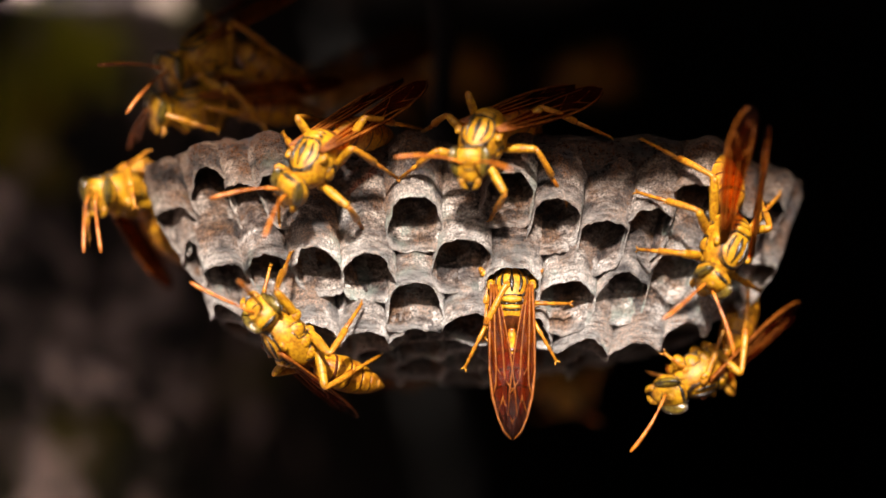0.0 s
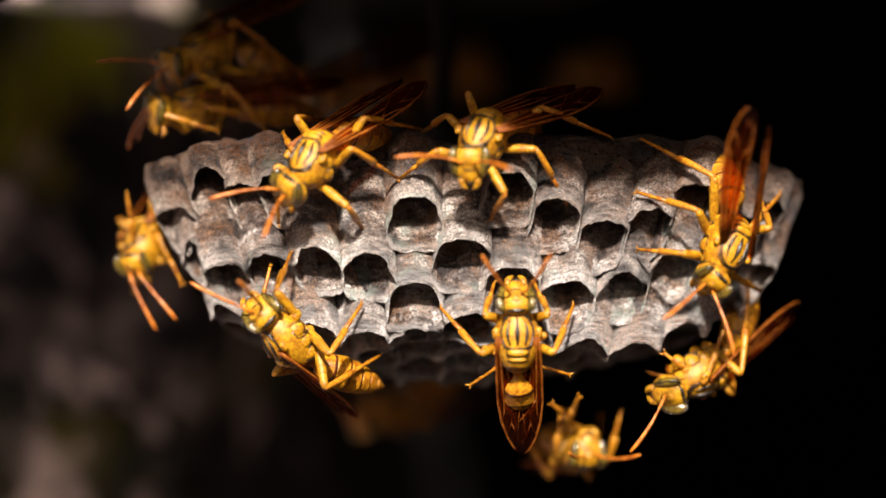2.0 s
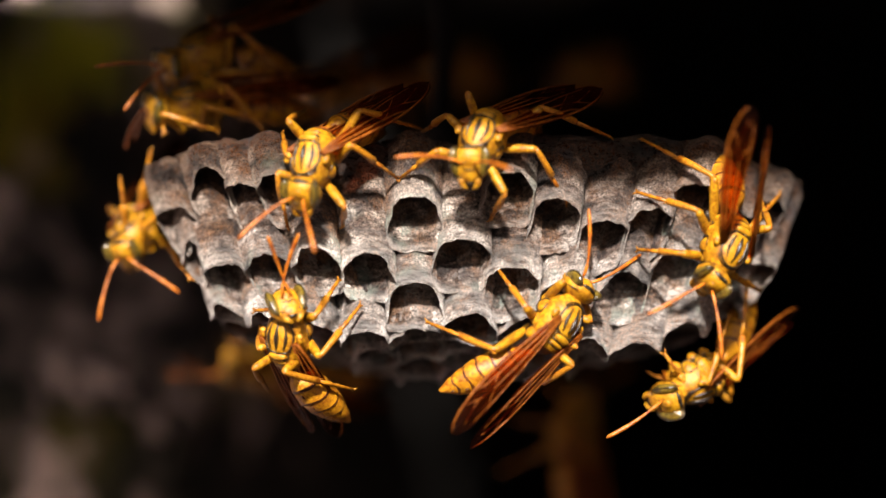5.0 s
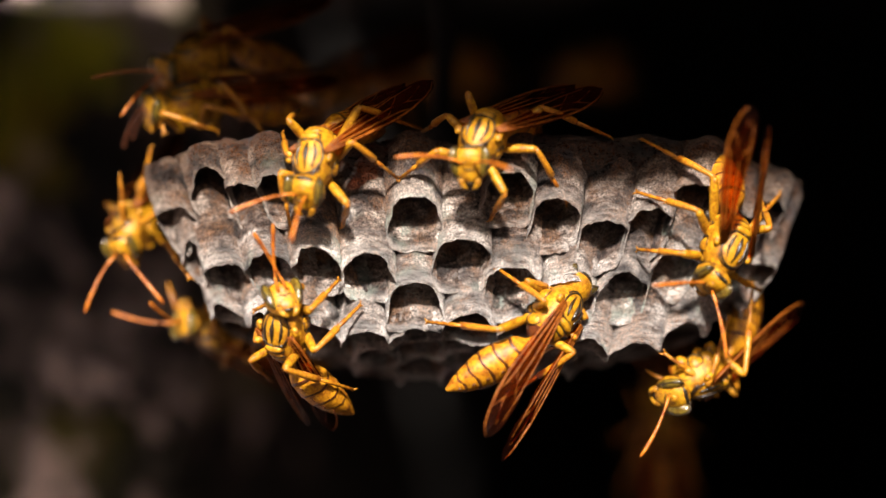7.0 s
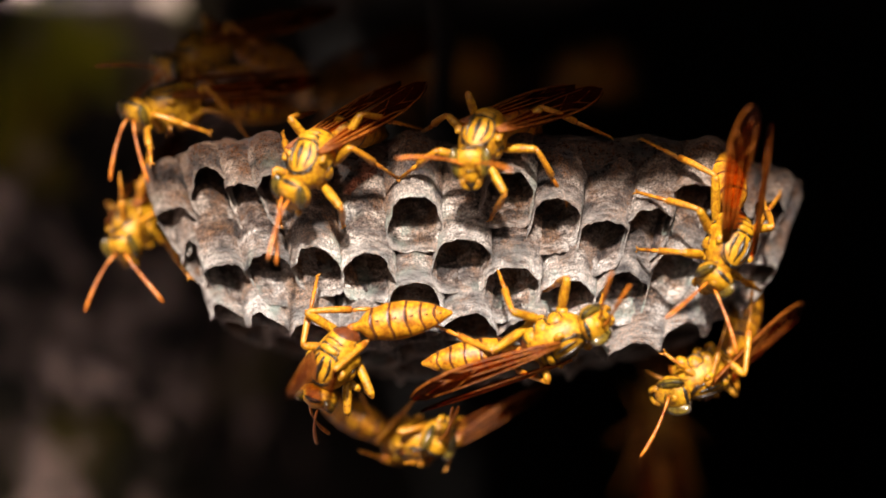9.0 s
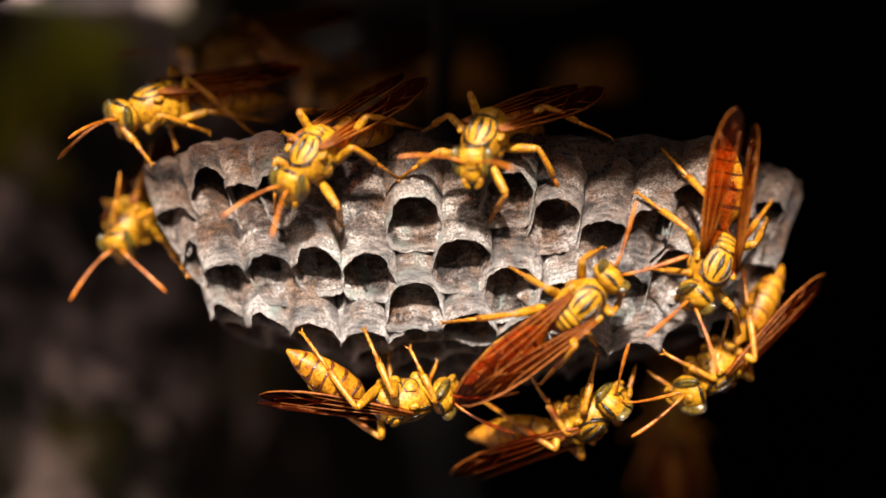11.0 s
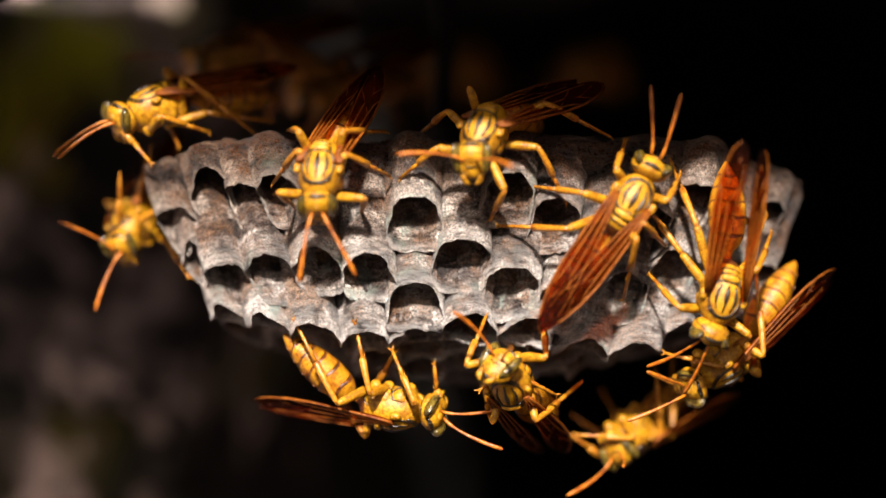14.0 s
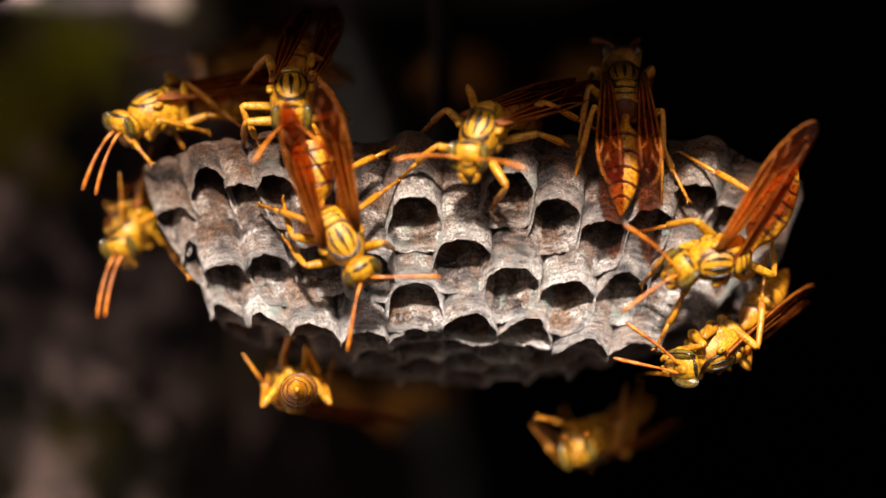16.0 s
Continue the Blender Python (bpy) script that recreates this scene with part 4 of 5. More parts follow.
    animate(c, [
        key(0, **c0), key(3.0, **c0),
        key(3.5, **{**c0, "ar": (-.8, -.6, .2), "al": (.05, -.95, .2)}),
        key(4.0, **{**c0, "ar": (-.75, -.55, .2), "al": (.1, -.95, .2)}),
        key(7.0, **{**c0, "ar": (-.7, .0, .6), "al": (.2, -.95, .2)}),
        key(9.0, **{**c0, "c": (1292, 430, -3)}),
        key(11.5, **{**c0, "c": (1257, 470, -3), "f": (-.42, -.87, .25), "head": (-.6, -.7, .35), "tail": (.1, .95, -.15), "feet": fc2, "wing": (.12, .93, .3), "fold": 42, "u": (.25, .15, .92), "spread": -5}),
        key(12.0, **{**c0, "c": (1256, 508, -4), "f": (-.5, -.82, .2), "head": (-.75, -.5, .35), "tail": (.22, .95, -.15), "ar": (-.7, -.6, .3), "al": (-.3, -.9, .3), "feet": fc2, "wing": (.27, .92, .25), "fold": 42, "u": (.35, .0, .92), "spread": -5}),
        key(12.5, **{**c0, "c": (1258, 534, -4), "f": (-.35, -.9, .2), "u": (.3, .2, .9), "head": (-.3, -.85, -.4), "tail": (.1, .95, -.2), "ar": (-.5, -.5, -.6), "al": (.1, -.8, -.6), "spread": -5, "feet": fc2, "wing": (.12, .93, .3), "fold": 42}),
        key(13.5, **{**c0, "c": (1258, 534, -4), "f": (-.35, -.9, .2), "u": (.3, .2, .9), "head": (-.3, -.85, -.3), "tail": (.1, .95, -.2), "ar": (-.5, -.5, -.6), "al": (.1, -.8, -.6), "spread": -5, "feet": fc2, "wing": (.12, .93, .3), "fold": 42}),
        key(14.5, **{**c0, "c": (1297, 502, -4), "f": (-.1, -.97, .1), "u": (.1, .1, .95), "head": (-.5, -.75, -.4), "hup": (0, -.3, .9), "tail": (-.05, .97, -.2), "ar": (-.9, -.3, -.3), "al": (-.7, -.6, -.3), "spread": -5, "feet": fc2, "wing": (.12, .93, .3), "fold": 42}),
        key(15.0, **{**c0, "c": (1298, 452, -4), "f": (-.45, -.85, .3), "u": (.35, .1, .9), "head": (-.5, -.8, .4), "tail": (.3, .92, -.2), "ar": (-.8, -.3, .4), "al": (-.4, -.8, .3), "spread": -5, "feet": fc3, "wing": (.35, .85, .3), "fold": 42}),
        key(15.5, **{**c0, "c": (1288, 456, -5), "f": (-.88, -.35, .3), "u": (.3, -.2, .9), "head": (-.8, -.45, .5), "hup": (.3, .3, .9), "tail": (.55, .8, -.15), "ar": (-.9, .2, .3), "al": (-.8, -.5, .3), "spread": -5, "feet": fc3, "wing": (.46, .82, .2), "fold": 42}),
        key(16.0, **{**c0, "c": (1273, 458, -5), "f": (-.96, -.16, .2), "u": (.2, -.4, .88), "head": (-.75, -.35, .6), "hup": (.25, .45, .85), "tail": (.5, .82, -.15), "ar": (-.65, .6, .4), "al": (-.85, -.5, .3), "spread": -5, "feet": fc3, "wing": (.5, .8, .2), "fold": 42}),
    ])
    d = build_wasp("yellow paper wasp hanging under the comb's corner, belly towards the comb")
    fd = {3: (1175, 625, 4), 4: (1290, 560, 6), 0: (1150, 660, 8)}
    d0 = dict(c=(1240, 662, 8), f=(-.85, -.4, .35), u=(.35, -.8, .45), head=(-.6, -.45, .65), hup=(.2, -.3, .9), tail=(.42, .72, -.52), ar=(-.5, -.85, .2), al=(.1, .5, -.8), wing=(.62, .54, -.56), fold=20, feet=fd)
    animate(d, [
        key(0, **d0), key(2.5, **d0),
        key(3.0, **{**d0, "c": (1243, 660, 9), "ar": (-.95, -.1, .2), "al": (.1, .5, -.8)}),
        key(3.5, **{**d0, "c": (1232, 675, 8), "ar": (-.85, -.4, .2), "al": (-.2, .2, -.8)}),
        key(4.0, **{**d0, "c": (1228, 680, 8), "ar": (-.95, -.2, .2), "al": (.1, .5, -.8)}),
        key(6.5, **{**d0, "c": (1246, 664, 8), "ar": (-.4, -.9, .2)}),
        key(9.0, **{**d0, "c": (1246, 664, 8), "ar": (-.4, -.9, .2)}),
        key(11.5, **{**d0, "c": (1272, 650, 8), "tail": (.6, .75, -.2), "wing": (.64, .72, -.25), "f": (-.7, -.65, .3), "ar": (-.8, -.5, .2)}),
        key(12.5, **{**d0, "c": (1266, 662, 8), "f": (-.62, -.74, .3), "head": (-.8, -.4, .3), "wing": (.64, .74, -.2), "tail": (.6, .78, -.15), "ar": (-.9, .2, .2), "al": (-.9, -.2, .2)}),
        key(14.5, **{**d0, "c": (1285, 635, 5), "f": (-.8, -.5, .3), "head": (-.85, -.4, .3), "tail": (.6, .7, -.3), "wing": (.65, .65, -.35), "ar": (-.3, .2, .8), "al": (-.8, -.4, .3)}),
        key(15.0, **{**d0, "c": (1280, 626, 4), "head": (-.85, -.3, .4), "tail": (.65, .6, -.45), "wing": (.68, .56, -.45), "ar": (-.8, .2, .3), "al": (-.9, .1, .2)}),
        key(16.0, **{**d0, "c": (1268, 616, 3), "head": (-.75, -.35, .6), "tail": (.6, .55, -.58), "wing": (.62, .48, -.62), "ar": (-.75, .65, .2), "al": (-.95, .25, .2)}),
    ])
    e = build_wasp("yellow paper wasp with long amber wings climbing over the cell mouths")
    fe = {0: (963, 480, 1), 1: (775, 535, 1), 2: (770, 590, 1)}
    fg = {0: (1000, 520, 2), 1: (880, 475, 0), 2: (755, 570, 1)}
    up = (0, .9, -.42)
    animate(e, [
        key(0, (905, 524, 1.5), up, (0, .42, .9), tail=(0, -.95, .1), spread=-6, fold=5, lift=0, feet={4: (1010, 538, 1), 5: (985, 640, -1), 2: (822, 652, -1), 1: (858, 600, 0)}),
        key(0.5, (905, 524, 1.5), up, (0, .42, .9), tail=(0, -.95, .1), spread=-6, fold=5, lift=0, feet={4: (1010, 538, 1), 5: (985, 640, -1), 2: (822, 652, -1), 1: (858, 600, 0)}),
        key(1.0, (905, 546, 0), (0, .95, -.3), (0, .3, .95), tail=(.05, -.95, .1), spread=-6, fold=5, lift=0, feet={4: (1010, 542, 1), 5: (985, 640, -1), 2: (822, 652, -1), 1: (840, 615, 0)}),
        key(1.5, (911, 568, -3), (-.02, .98, -.1), (0, .1, .97), (-.05, .85, .4), (0, -.4, .85), (.05, -.85, -.45), spread=-6, fold=5, lift=0, wing=(.04, -.97, -.08), al=(-.3, .5, -.8), ar=(.3, .5, -.8), feet={4: (1010, 545, 1), 5: (1000, 650, -1), 2: (830, 670, -1), 1: (815, 625, 0), 3: (945, 490, 1), 0: (865, 490, 1)}),
        key(2.0, (915, 600, -4), (-.02, .98, .05), (0, -.05, .97), (-.05, .7, .7), (0, -.7, .7), (.08, -.5, -.8), spread=-6, fold=8, lift=0, wing=(.05, -.78, -.6), al=(-.4, .5, .75), ar=(.4, .5, .75), feet={4: (1015, 540, 1), 5: (1000, 660, -1), 2: (835, 680, -1), 1: (780, 545, 0), 3: (945, 500, 1), 0: (875, 500, 1)}),
        key(2.5, (922, 602, -4), (.05, .98, .05), (0, -.05, .97), (.08, .68, .72), (0, -.72, .68), (-.05, -.5, -.8), spread=-6, fold=8, lift=0, wing=(-.03, -.78, -.6), al=(-.4, .5, .75), ar=(.4, .5, .75), feet={4: (1015, 540, 1), 5: (1000, 660, -1), 2: (840, 690, -1), 1: (783, 554, 0), 3: (960, 500, 1), 0: (890, 500, 1)}),
        key(3.0, (962, 602, -4), (.3, .93, .05), (.1, -.1, .95), (.3, .68, .65), (.0, -.65, .72), (-.45, -.55, -.65), fold=14, lift=0, wing=(-.4, -.7, -.55), al=(-.2, .6, .7), ar=(.4, .5, .75), feet={**fe, 1: (783, 545, 1), 2: (800, 600, 1), 3: (1010, 500, 1)}),
        key(3.5, (972, 606, -4), (.55, .8, .1), (.4, -.35, .85), (.5, .75, .3), (.5, -.1, .8), (-.82, -.55, -.05), fold=16, lift=0, feet=fe, al=(-.2, .9, .3), ar=(-.3, .8, .4)),
        key(4.0, (982, 588, -4), (.5, .83, .1), (.5, -.4, .75), (.55, .75, .2), (.6, -.2, .7), (-.92, -.32, 0), wing=(-.8, -.6, .05), feet=fg, fold=18, lift=2),
        key(6.5, (988, 552, -1.5), (.52, .74, -.45), (.62, -.25, .7), (.2, .5, -.85), (.5, .3, .5), (-.82, -.55, .1), wing=(-.58, -.8, .12), feet=fg, fold=20, lift=8),
        key(7.0, (985, 556, -1.5), (.52, .74, -.45), (.62, -.25, .7), (.2, .5, -.85), (.5, .3, .5), (-.84, -.53, .1), wing=(-.58, -.8, .12), feet=fg, fold=20, lift=8),
        key(7.5, (981, 558, -2), (.56, .76, -.3), (.6, -.4, .66), (.4, .7, -.5), (.6, .1, .5), (-.87, -.48, .1), wing=(-.62, -.77, .12), feet=fg, fold=20, lift=6),
        key(8.0, (982, 584, -4), (.56, .8, .05), (.55, -.5, .65), (.75, .6, .1), (.5, -.5, .7), (-.92, -.36, .05), wing=(-.72, -.68, .1), al=(.2, .3, .9), ar=(.35, .2, .9), feet=fg, fold=20, lift=5),
        key(8.5, (977, 601, -4), (.82, .52, .1), (.45, -.7, .55), (.9, .3, .2), (.3, -.6, .7), (-.95, -.25, 0), feet={**fg, 0: (962, 530, 1)}, al=(.5, .85, .1), ar=(.9, -.35, .3), fold=22, lift=4),
        key(9.0, (984, 600, -4), (.85, .42, .15), (.35, -.75, .55), (.75, .2, .55), (.2, -.1, .9), (-.96, -.2, 0), feet={**fg, 0: (968, 515, 1)}, al=(.1, .6, .75), ar=(.3, .55, .75), fold=22, lift=4),
        key(10.2, (1000, 560, -5), (.75, .6, .1), (.3, -.3, .88), tail=(-.85, -.5, 0), fold=15, lift=2),
        key(11.3, (1030, 535, -6), (.75, .65, .05), (.1, -.1, .97), (.7, .7, .1), (.1, .1, .95), (-.8, -.6, -.05), fold=8, lift=2, spread=-7, feet={1: (890, 475, 0), 0: (1075, 445, 0), 2: (760, 580, 1), 3: (1100, 520, 0)}),
        key(11.5, (1045, 562, -6), (.66, .72, .05), (.1, -.1, .97), (.7, .65, .1), (.1, .1, .95), (-.9, -.35, -.05), fold=8, lift=2, al=(.9, .4, .2), ar=(.9, .35, .2), feet={1: (885, 478, 0), 0: (1020, 450, 0), 2: (800, 575, 1)}),
        key(12.0, (1062, 630, -5), (.97, -.18, .05), (.05, -.3, .94), (.9, -.3, .2), (.1, -.1, .95), (-.95, .26, -.05), wing=(-.94, .28, .15), fold=14, lift=2, spread=2, feet={1: (1095, 460, 0), 0: (1110, 500, 0), 2: (855, 465, 1)}),
        key(12.5, (1076, 606, -6), (.97, -.12, .1), (.05, -.3, .9), (.95, -.05, -.2), (.1, -.2, .9), (-.97, .1, -.05), fold=14, lift=2, spread=3, al=(.15, .97, .1), ar=(.2, .9, .1), feet={1: (1112, 446, 0), 0: (1106, 500, 0), 2: (852, 464, 1)}),
        key(13.0, (1048, 510, -6), (.74, .66, .0), (.05, .0, .97), (.85, .5, .0), (.1, .1, .95), (-.85, -.5, -.05), fold=8, lift=2, spread=-7, feet={0: (1110, 410, 0), 1: (940, 430, 0), 2: (850, 470, 1)}),
        key(13.5, (1057, 430, -6), (.62, .78, .0), (.05, .0, .97), (.6, .78, .0), (.1, .1, .95), (-.65, -.75, -.05), fold=8, lift=2, spread=-7, al=(-.1, .95, .2), ar=(.9, .3, .2), feet={0: (1050, 330, 0), 1: (910, 330, 0), 2: (860, 485, 1)}),
        key(14.0, (1112, 362, -6), (.52, .84, .0), (.05, .0, .97), (.45, .85, .0), (.1, .1, .95), (-.6, -.78, -.05), fold=8, lift=2, spread=-7, al=(.0, .95, .2), ar=(.3, .9, .2), feet={1: (940, 330, 0), 2: (880, 400, 1)}),
        key(14.5, (1168, 280, -4), (.42, .55, -.72), (.2, .62, .72), (.2, .1, -.95), (.1, .9, .1), (-.7, -.68, .1), fold=6, lift=-2, spread=-10, al=(-.3, .95, .2), ar=(.4, .8, -.2), feet={1: (1040, 290, 0), 2: (908, 395, 0), 4: (1205, 320, 0), 5: (1105, 480, 0)}),
        key(15.0, (1122, 226, -2), (.12, .8, -.6), (.0, .6, .8), tail=(-.15, -.97, .2), al=(-.3, .4, -.85), ar=(.3, .4, -.85), wing=(-.1, -.8, .6), fold=6, lift=0, spread=-6, feet={2: (950, 330, 1), 5: (1180, 350, 0), 4: (1210, 300, 0)}),
        key(15.5, (1118, 178, 2), (.02, .75, -.65), (.0, .65, .75), tail=(-.0, -.97, .25), al=(-.3, .3, -.9), ar=(.3, .3, -.9), wing=(0, -.68, .70), fold=20, lift=0, spread=-1, feet={2: (1005, 350, 1), 5: (1165, 365, 0), 1: (1030, 250, 1), 4: (1210, 330, 0)}),
        key(16.0, (1104, 158, 3), (.0, .72, -.68), (.0, .68, .72), tail=(-.06, -.97, .25), al=(-.3, .3, -.9), ar=(.3, .3, -.9), wing=(0, -.72, .66), fold=22, lift=0, spread=0, feet={2: (1008, 350, 1), 5: (1170, 365, 0), 1: (1020, 280, 1), 4: (1218, 355, 0)}),
    ])
    f = build_wasp("yellow paper wasp hanging from the comb's lower edge")
    ff = {3: (515, 447, 0), 4: (640, 538, 0), 5: (672, 630, 5)}
    f0 = dict(c=(508, 602, -2), f=(-.55, .72, .4), u=(-.62, -.6, .25), head=(-.45, .45, .75), hup=(-.2, .2, .9), tail=(.66, -.36, -.66), wing=(.50, -.42, -.76), ar=(-.2, .35, .9), al=(-.85, .42, .2), fold=22, feet=ff)
    f3 = dict(c=(512, 605, -2), f=(-.2, .75, .6), u=(-.5, -.55, .65), head=(.1, .35, .9), hup=(-.1, .8, .4), tail=(.5, -.6, -.6), wing=(.28, -.6, -.75), ar=(.4, .9, .3), al=(-.2, .85, .4), fold=20, feet={3: (600, 495, 0), 4: (638, 540, 0), 5: (625, 690, 3), 0: (450, 550, 0)})
    fh = {0: (693, 618, 2), 1: (628, 570, 1), 2: (520, 566, 2), 3: (768, 645, 3), 4: (700, 620, 5)}
    h0 = dict(c=(738, 716, 5), f=(.92, .34, .1), u=(.22, -.93, .25), head=(.9, .05, .3), hup=(.1, -.6, .7), tail=(-.86, .5, .05), wing=(-.9, .18, -.38), al=(.97, .0, .2), ar=(.84, -.5, .2), fold=25, feet=fh)
    animate(f, [
        key(0, **f0), key(2.5, **f0),
        key(3.0, **{**f3, "c": (508, 602, -2), "f": (-.3, .8, .5), "head": (-.2, .4, .85), "feet": {**f3["feet"], 3: (515, 450, 0)}}),
        key(3.5, **f3),
        key(4.0, **{**f3, "c": (512, 608, -2), "f": (.02, .93, .3), "u": (-.4, -.25, .85), "head": (.1, .5, .8)}),
        key(6.5, **{**f3, "c": (503, 586, -2), "f": (0, .93, .35), "u": (-.5, -.25, .8), "head": (.1, .45, .85), "hup": (-.1, .8, .4), "tail": (.6, -.6, -.5), "al": (-.5, .8, .3), "ar": (-.1, .95, .2)}),
        key(8.0, **{**f3, "c": (503, 586, -2), "f": (0, .93, .35), "u": (-.5, -.25, .8), "head": (.1, .45, .85), "hup": (-.1, .8, .4), "tail": (.6, -.6, -.5), "al": (-.4, .85, .3), "ar": (-.1, .95, .2)}),
        key(8.5, **{**f0, "c": (535, 605, -3), "f": (-.85, .3, .4), "u": (-.2, -.55, .8), "head": (-.8, .3, .4), "hup": (-.1, -.3, .9), "tail": (.9, -.42, 0), "al": (-.4, .8, .3), "ar": (.1, .9, .3), "feet": {3: (560, 490, 0), 4: (640, 540, 0), 5: (700, 545, 0)}, "wing": (.85, -.34, -.35)}),
        key(8.8, **{**f0, "c": (560, 650, -3), "f": (-.85, -.35, .3), "u": (-.1, -.35, .9), "head": (-.8, -.4, .3), "hup": (0, -.2, .9), "tail": (.97, .12, 0), "al": (-.6, -.4, .3), "ar": (-.4, -.6, .3), "feet": {3: (560, 490, 0), 4: (560, 560, 0), 5: (700, 545, 0)}, "wing": (.9, .0, .3)}),
        key(9.0, **{**f0, "c": (592, 636, -3), "f": (-.35, -.78, -.2), "u": (-.45, .1, .88), "head": (-.3, -.85, -.1), "hup": (-.3, -.1, .9), "tail": (.97, .16, .05), "al": (-.1, -.6, -.8), "ar": (.2, -.5, -.8), "feet": {3: (545, 640, 0), 4: (562, 490, 0), 5: (705, 545, 0), 0: (620, 700, 6), 1: (640, 680, 6), 2: (700, 560, 0)}, "spread": -4, "fold": 30, "wing": (.02, -.2, .98)}),
        key(9.6, **{**f0, "c": (610, 690, -1), "f": (-.15, -.6, -.7), "u": (-.3, -.55, .7), "tail": (.45, .2, .85), "wing": (.3, -.1, .9), "ar": (.2, -.4, -.8), "al": (-.2, -.4, -.8), "feet": {}}),
        key(10.3, **{**h0, "c": (680, 712, 2), "f": (.5, -.3, -.75), "u": (.1, -.9, .3), "tail": (-.5, .3, .8), "wing": (-.5, .05, .85), "feet": {}}),
        key(11.3, **{**h0, "c": (728, 712, 5)}),
        key(12.5, **h0),
        key(13.0, **{**h0, "c": (740, 712, 5)}),
        key(13.5, **{**h0, "c": (728, 698, 5), "ar": (.6, .3, -.7), "tail": (-.93, .3, .05), "f": (.93, .05, .1), "u": (-.1, -.9, .2)}),
        key(13.8, **{**h0, "c": (748, 692, 5), "tail": (-.95, .2, .05), "f": (.93, .1, .1), "u": (-.1, -.9, .2)}),
        key(14.0, **{**h0, "c": (694, 724, 5), "tail": (-.8, .6, .05), "f": (.97, -.1, .1), "u": (-.1, -.95, .25)}),
        key(14.5, **{**h0, "c": (668, 738, 4), "tail": (-.7, .72, .05), "f": (.94, -.2, .1), "u": (-.15, -.95, .25), "al": (.95, 0, .1), "ar": (.9, -.1, .1), "feet": {0: (760, 745, 4), 1: (575, 570, 2), 2: (560, 560, 2)}}),
        key(15.0, **{**h0, "c": (690, 752, 30), "tail": (-.8, .5, .05), "al": (.4, 0, -.9), "ar": (.4, 0, -.9), "feet": {}}),
        key(15.5, **{**h0, "c": (705, 745, 66), "tail": (-.8, .3, .05), "al": (.4, 0, -.9), "ar": (.4, 0, -.9), "feet": {}}),
        key(16.0, **{**h0, "c": (715, 720, 88), "tail": (-.8, .3, -.3), "al": (.4, 0, -.9), "ar": (.4, 0, -.9), "feet": {}}),
    ])
    g = build_wasp("yellow paper wasp crawling along the comb's underside")
    g0 = dict(c=(1120, 752, 4), f=(.92, -.1, .1), u=(-.15, -.92, .25), head=(.85, .3, .1), hup=(-.2, -.8, .3), tail=(-.88, .45, .05), fold=25)
    l0 = dict(c=(750, 662, 1), f=(-.9, .25, .25), u=(-.15, -.92, .3), head=(-.75, .3, .5), hup=(-.2, .1, .9), tail=(.98, -.1, 0), fold=24)
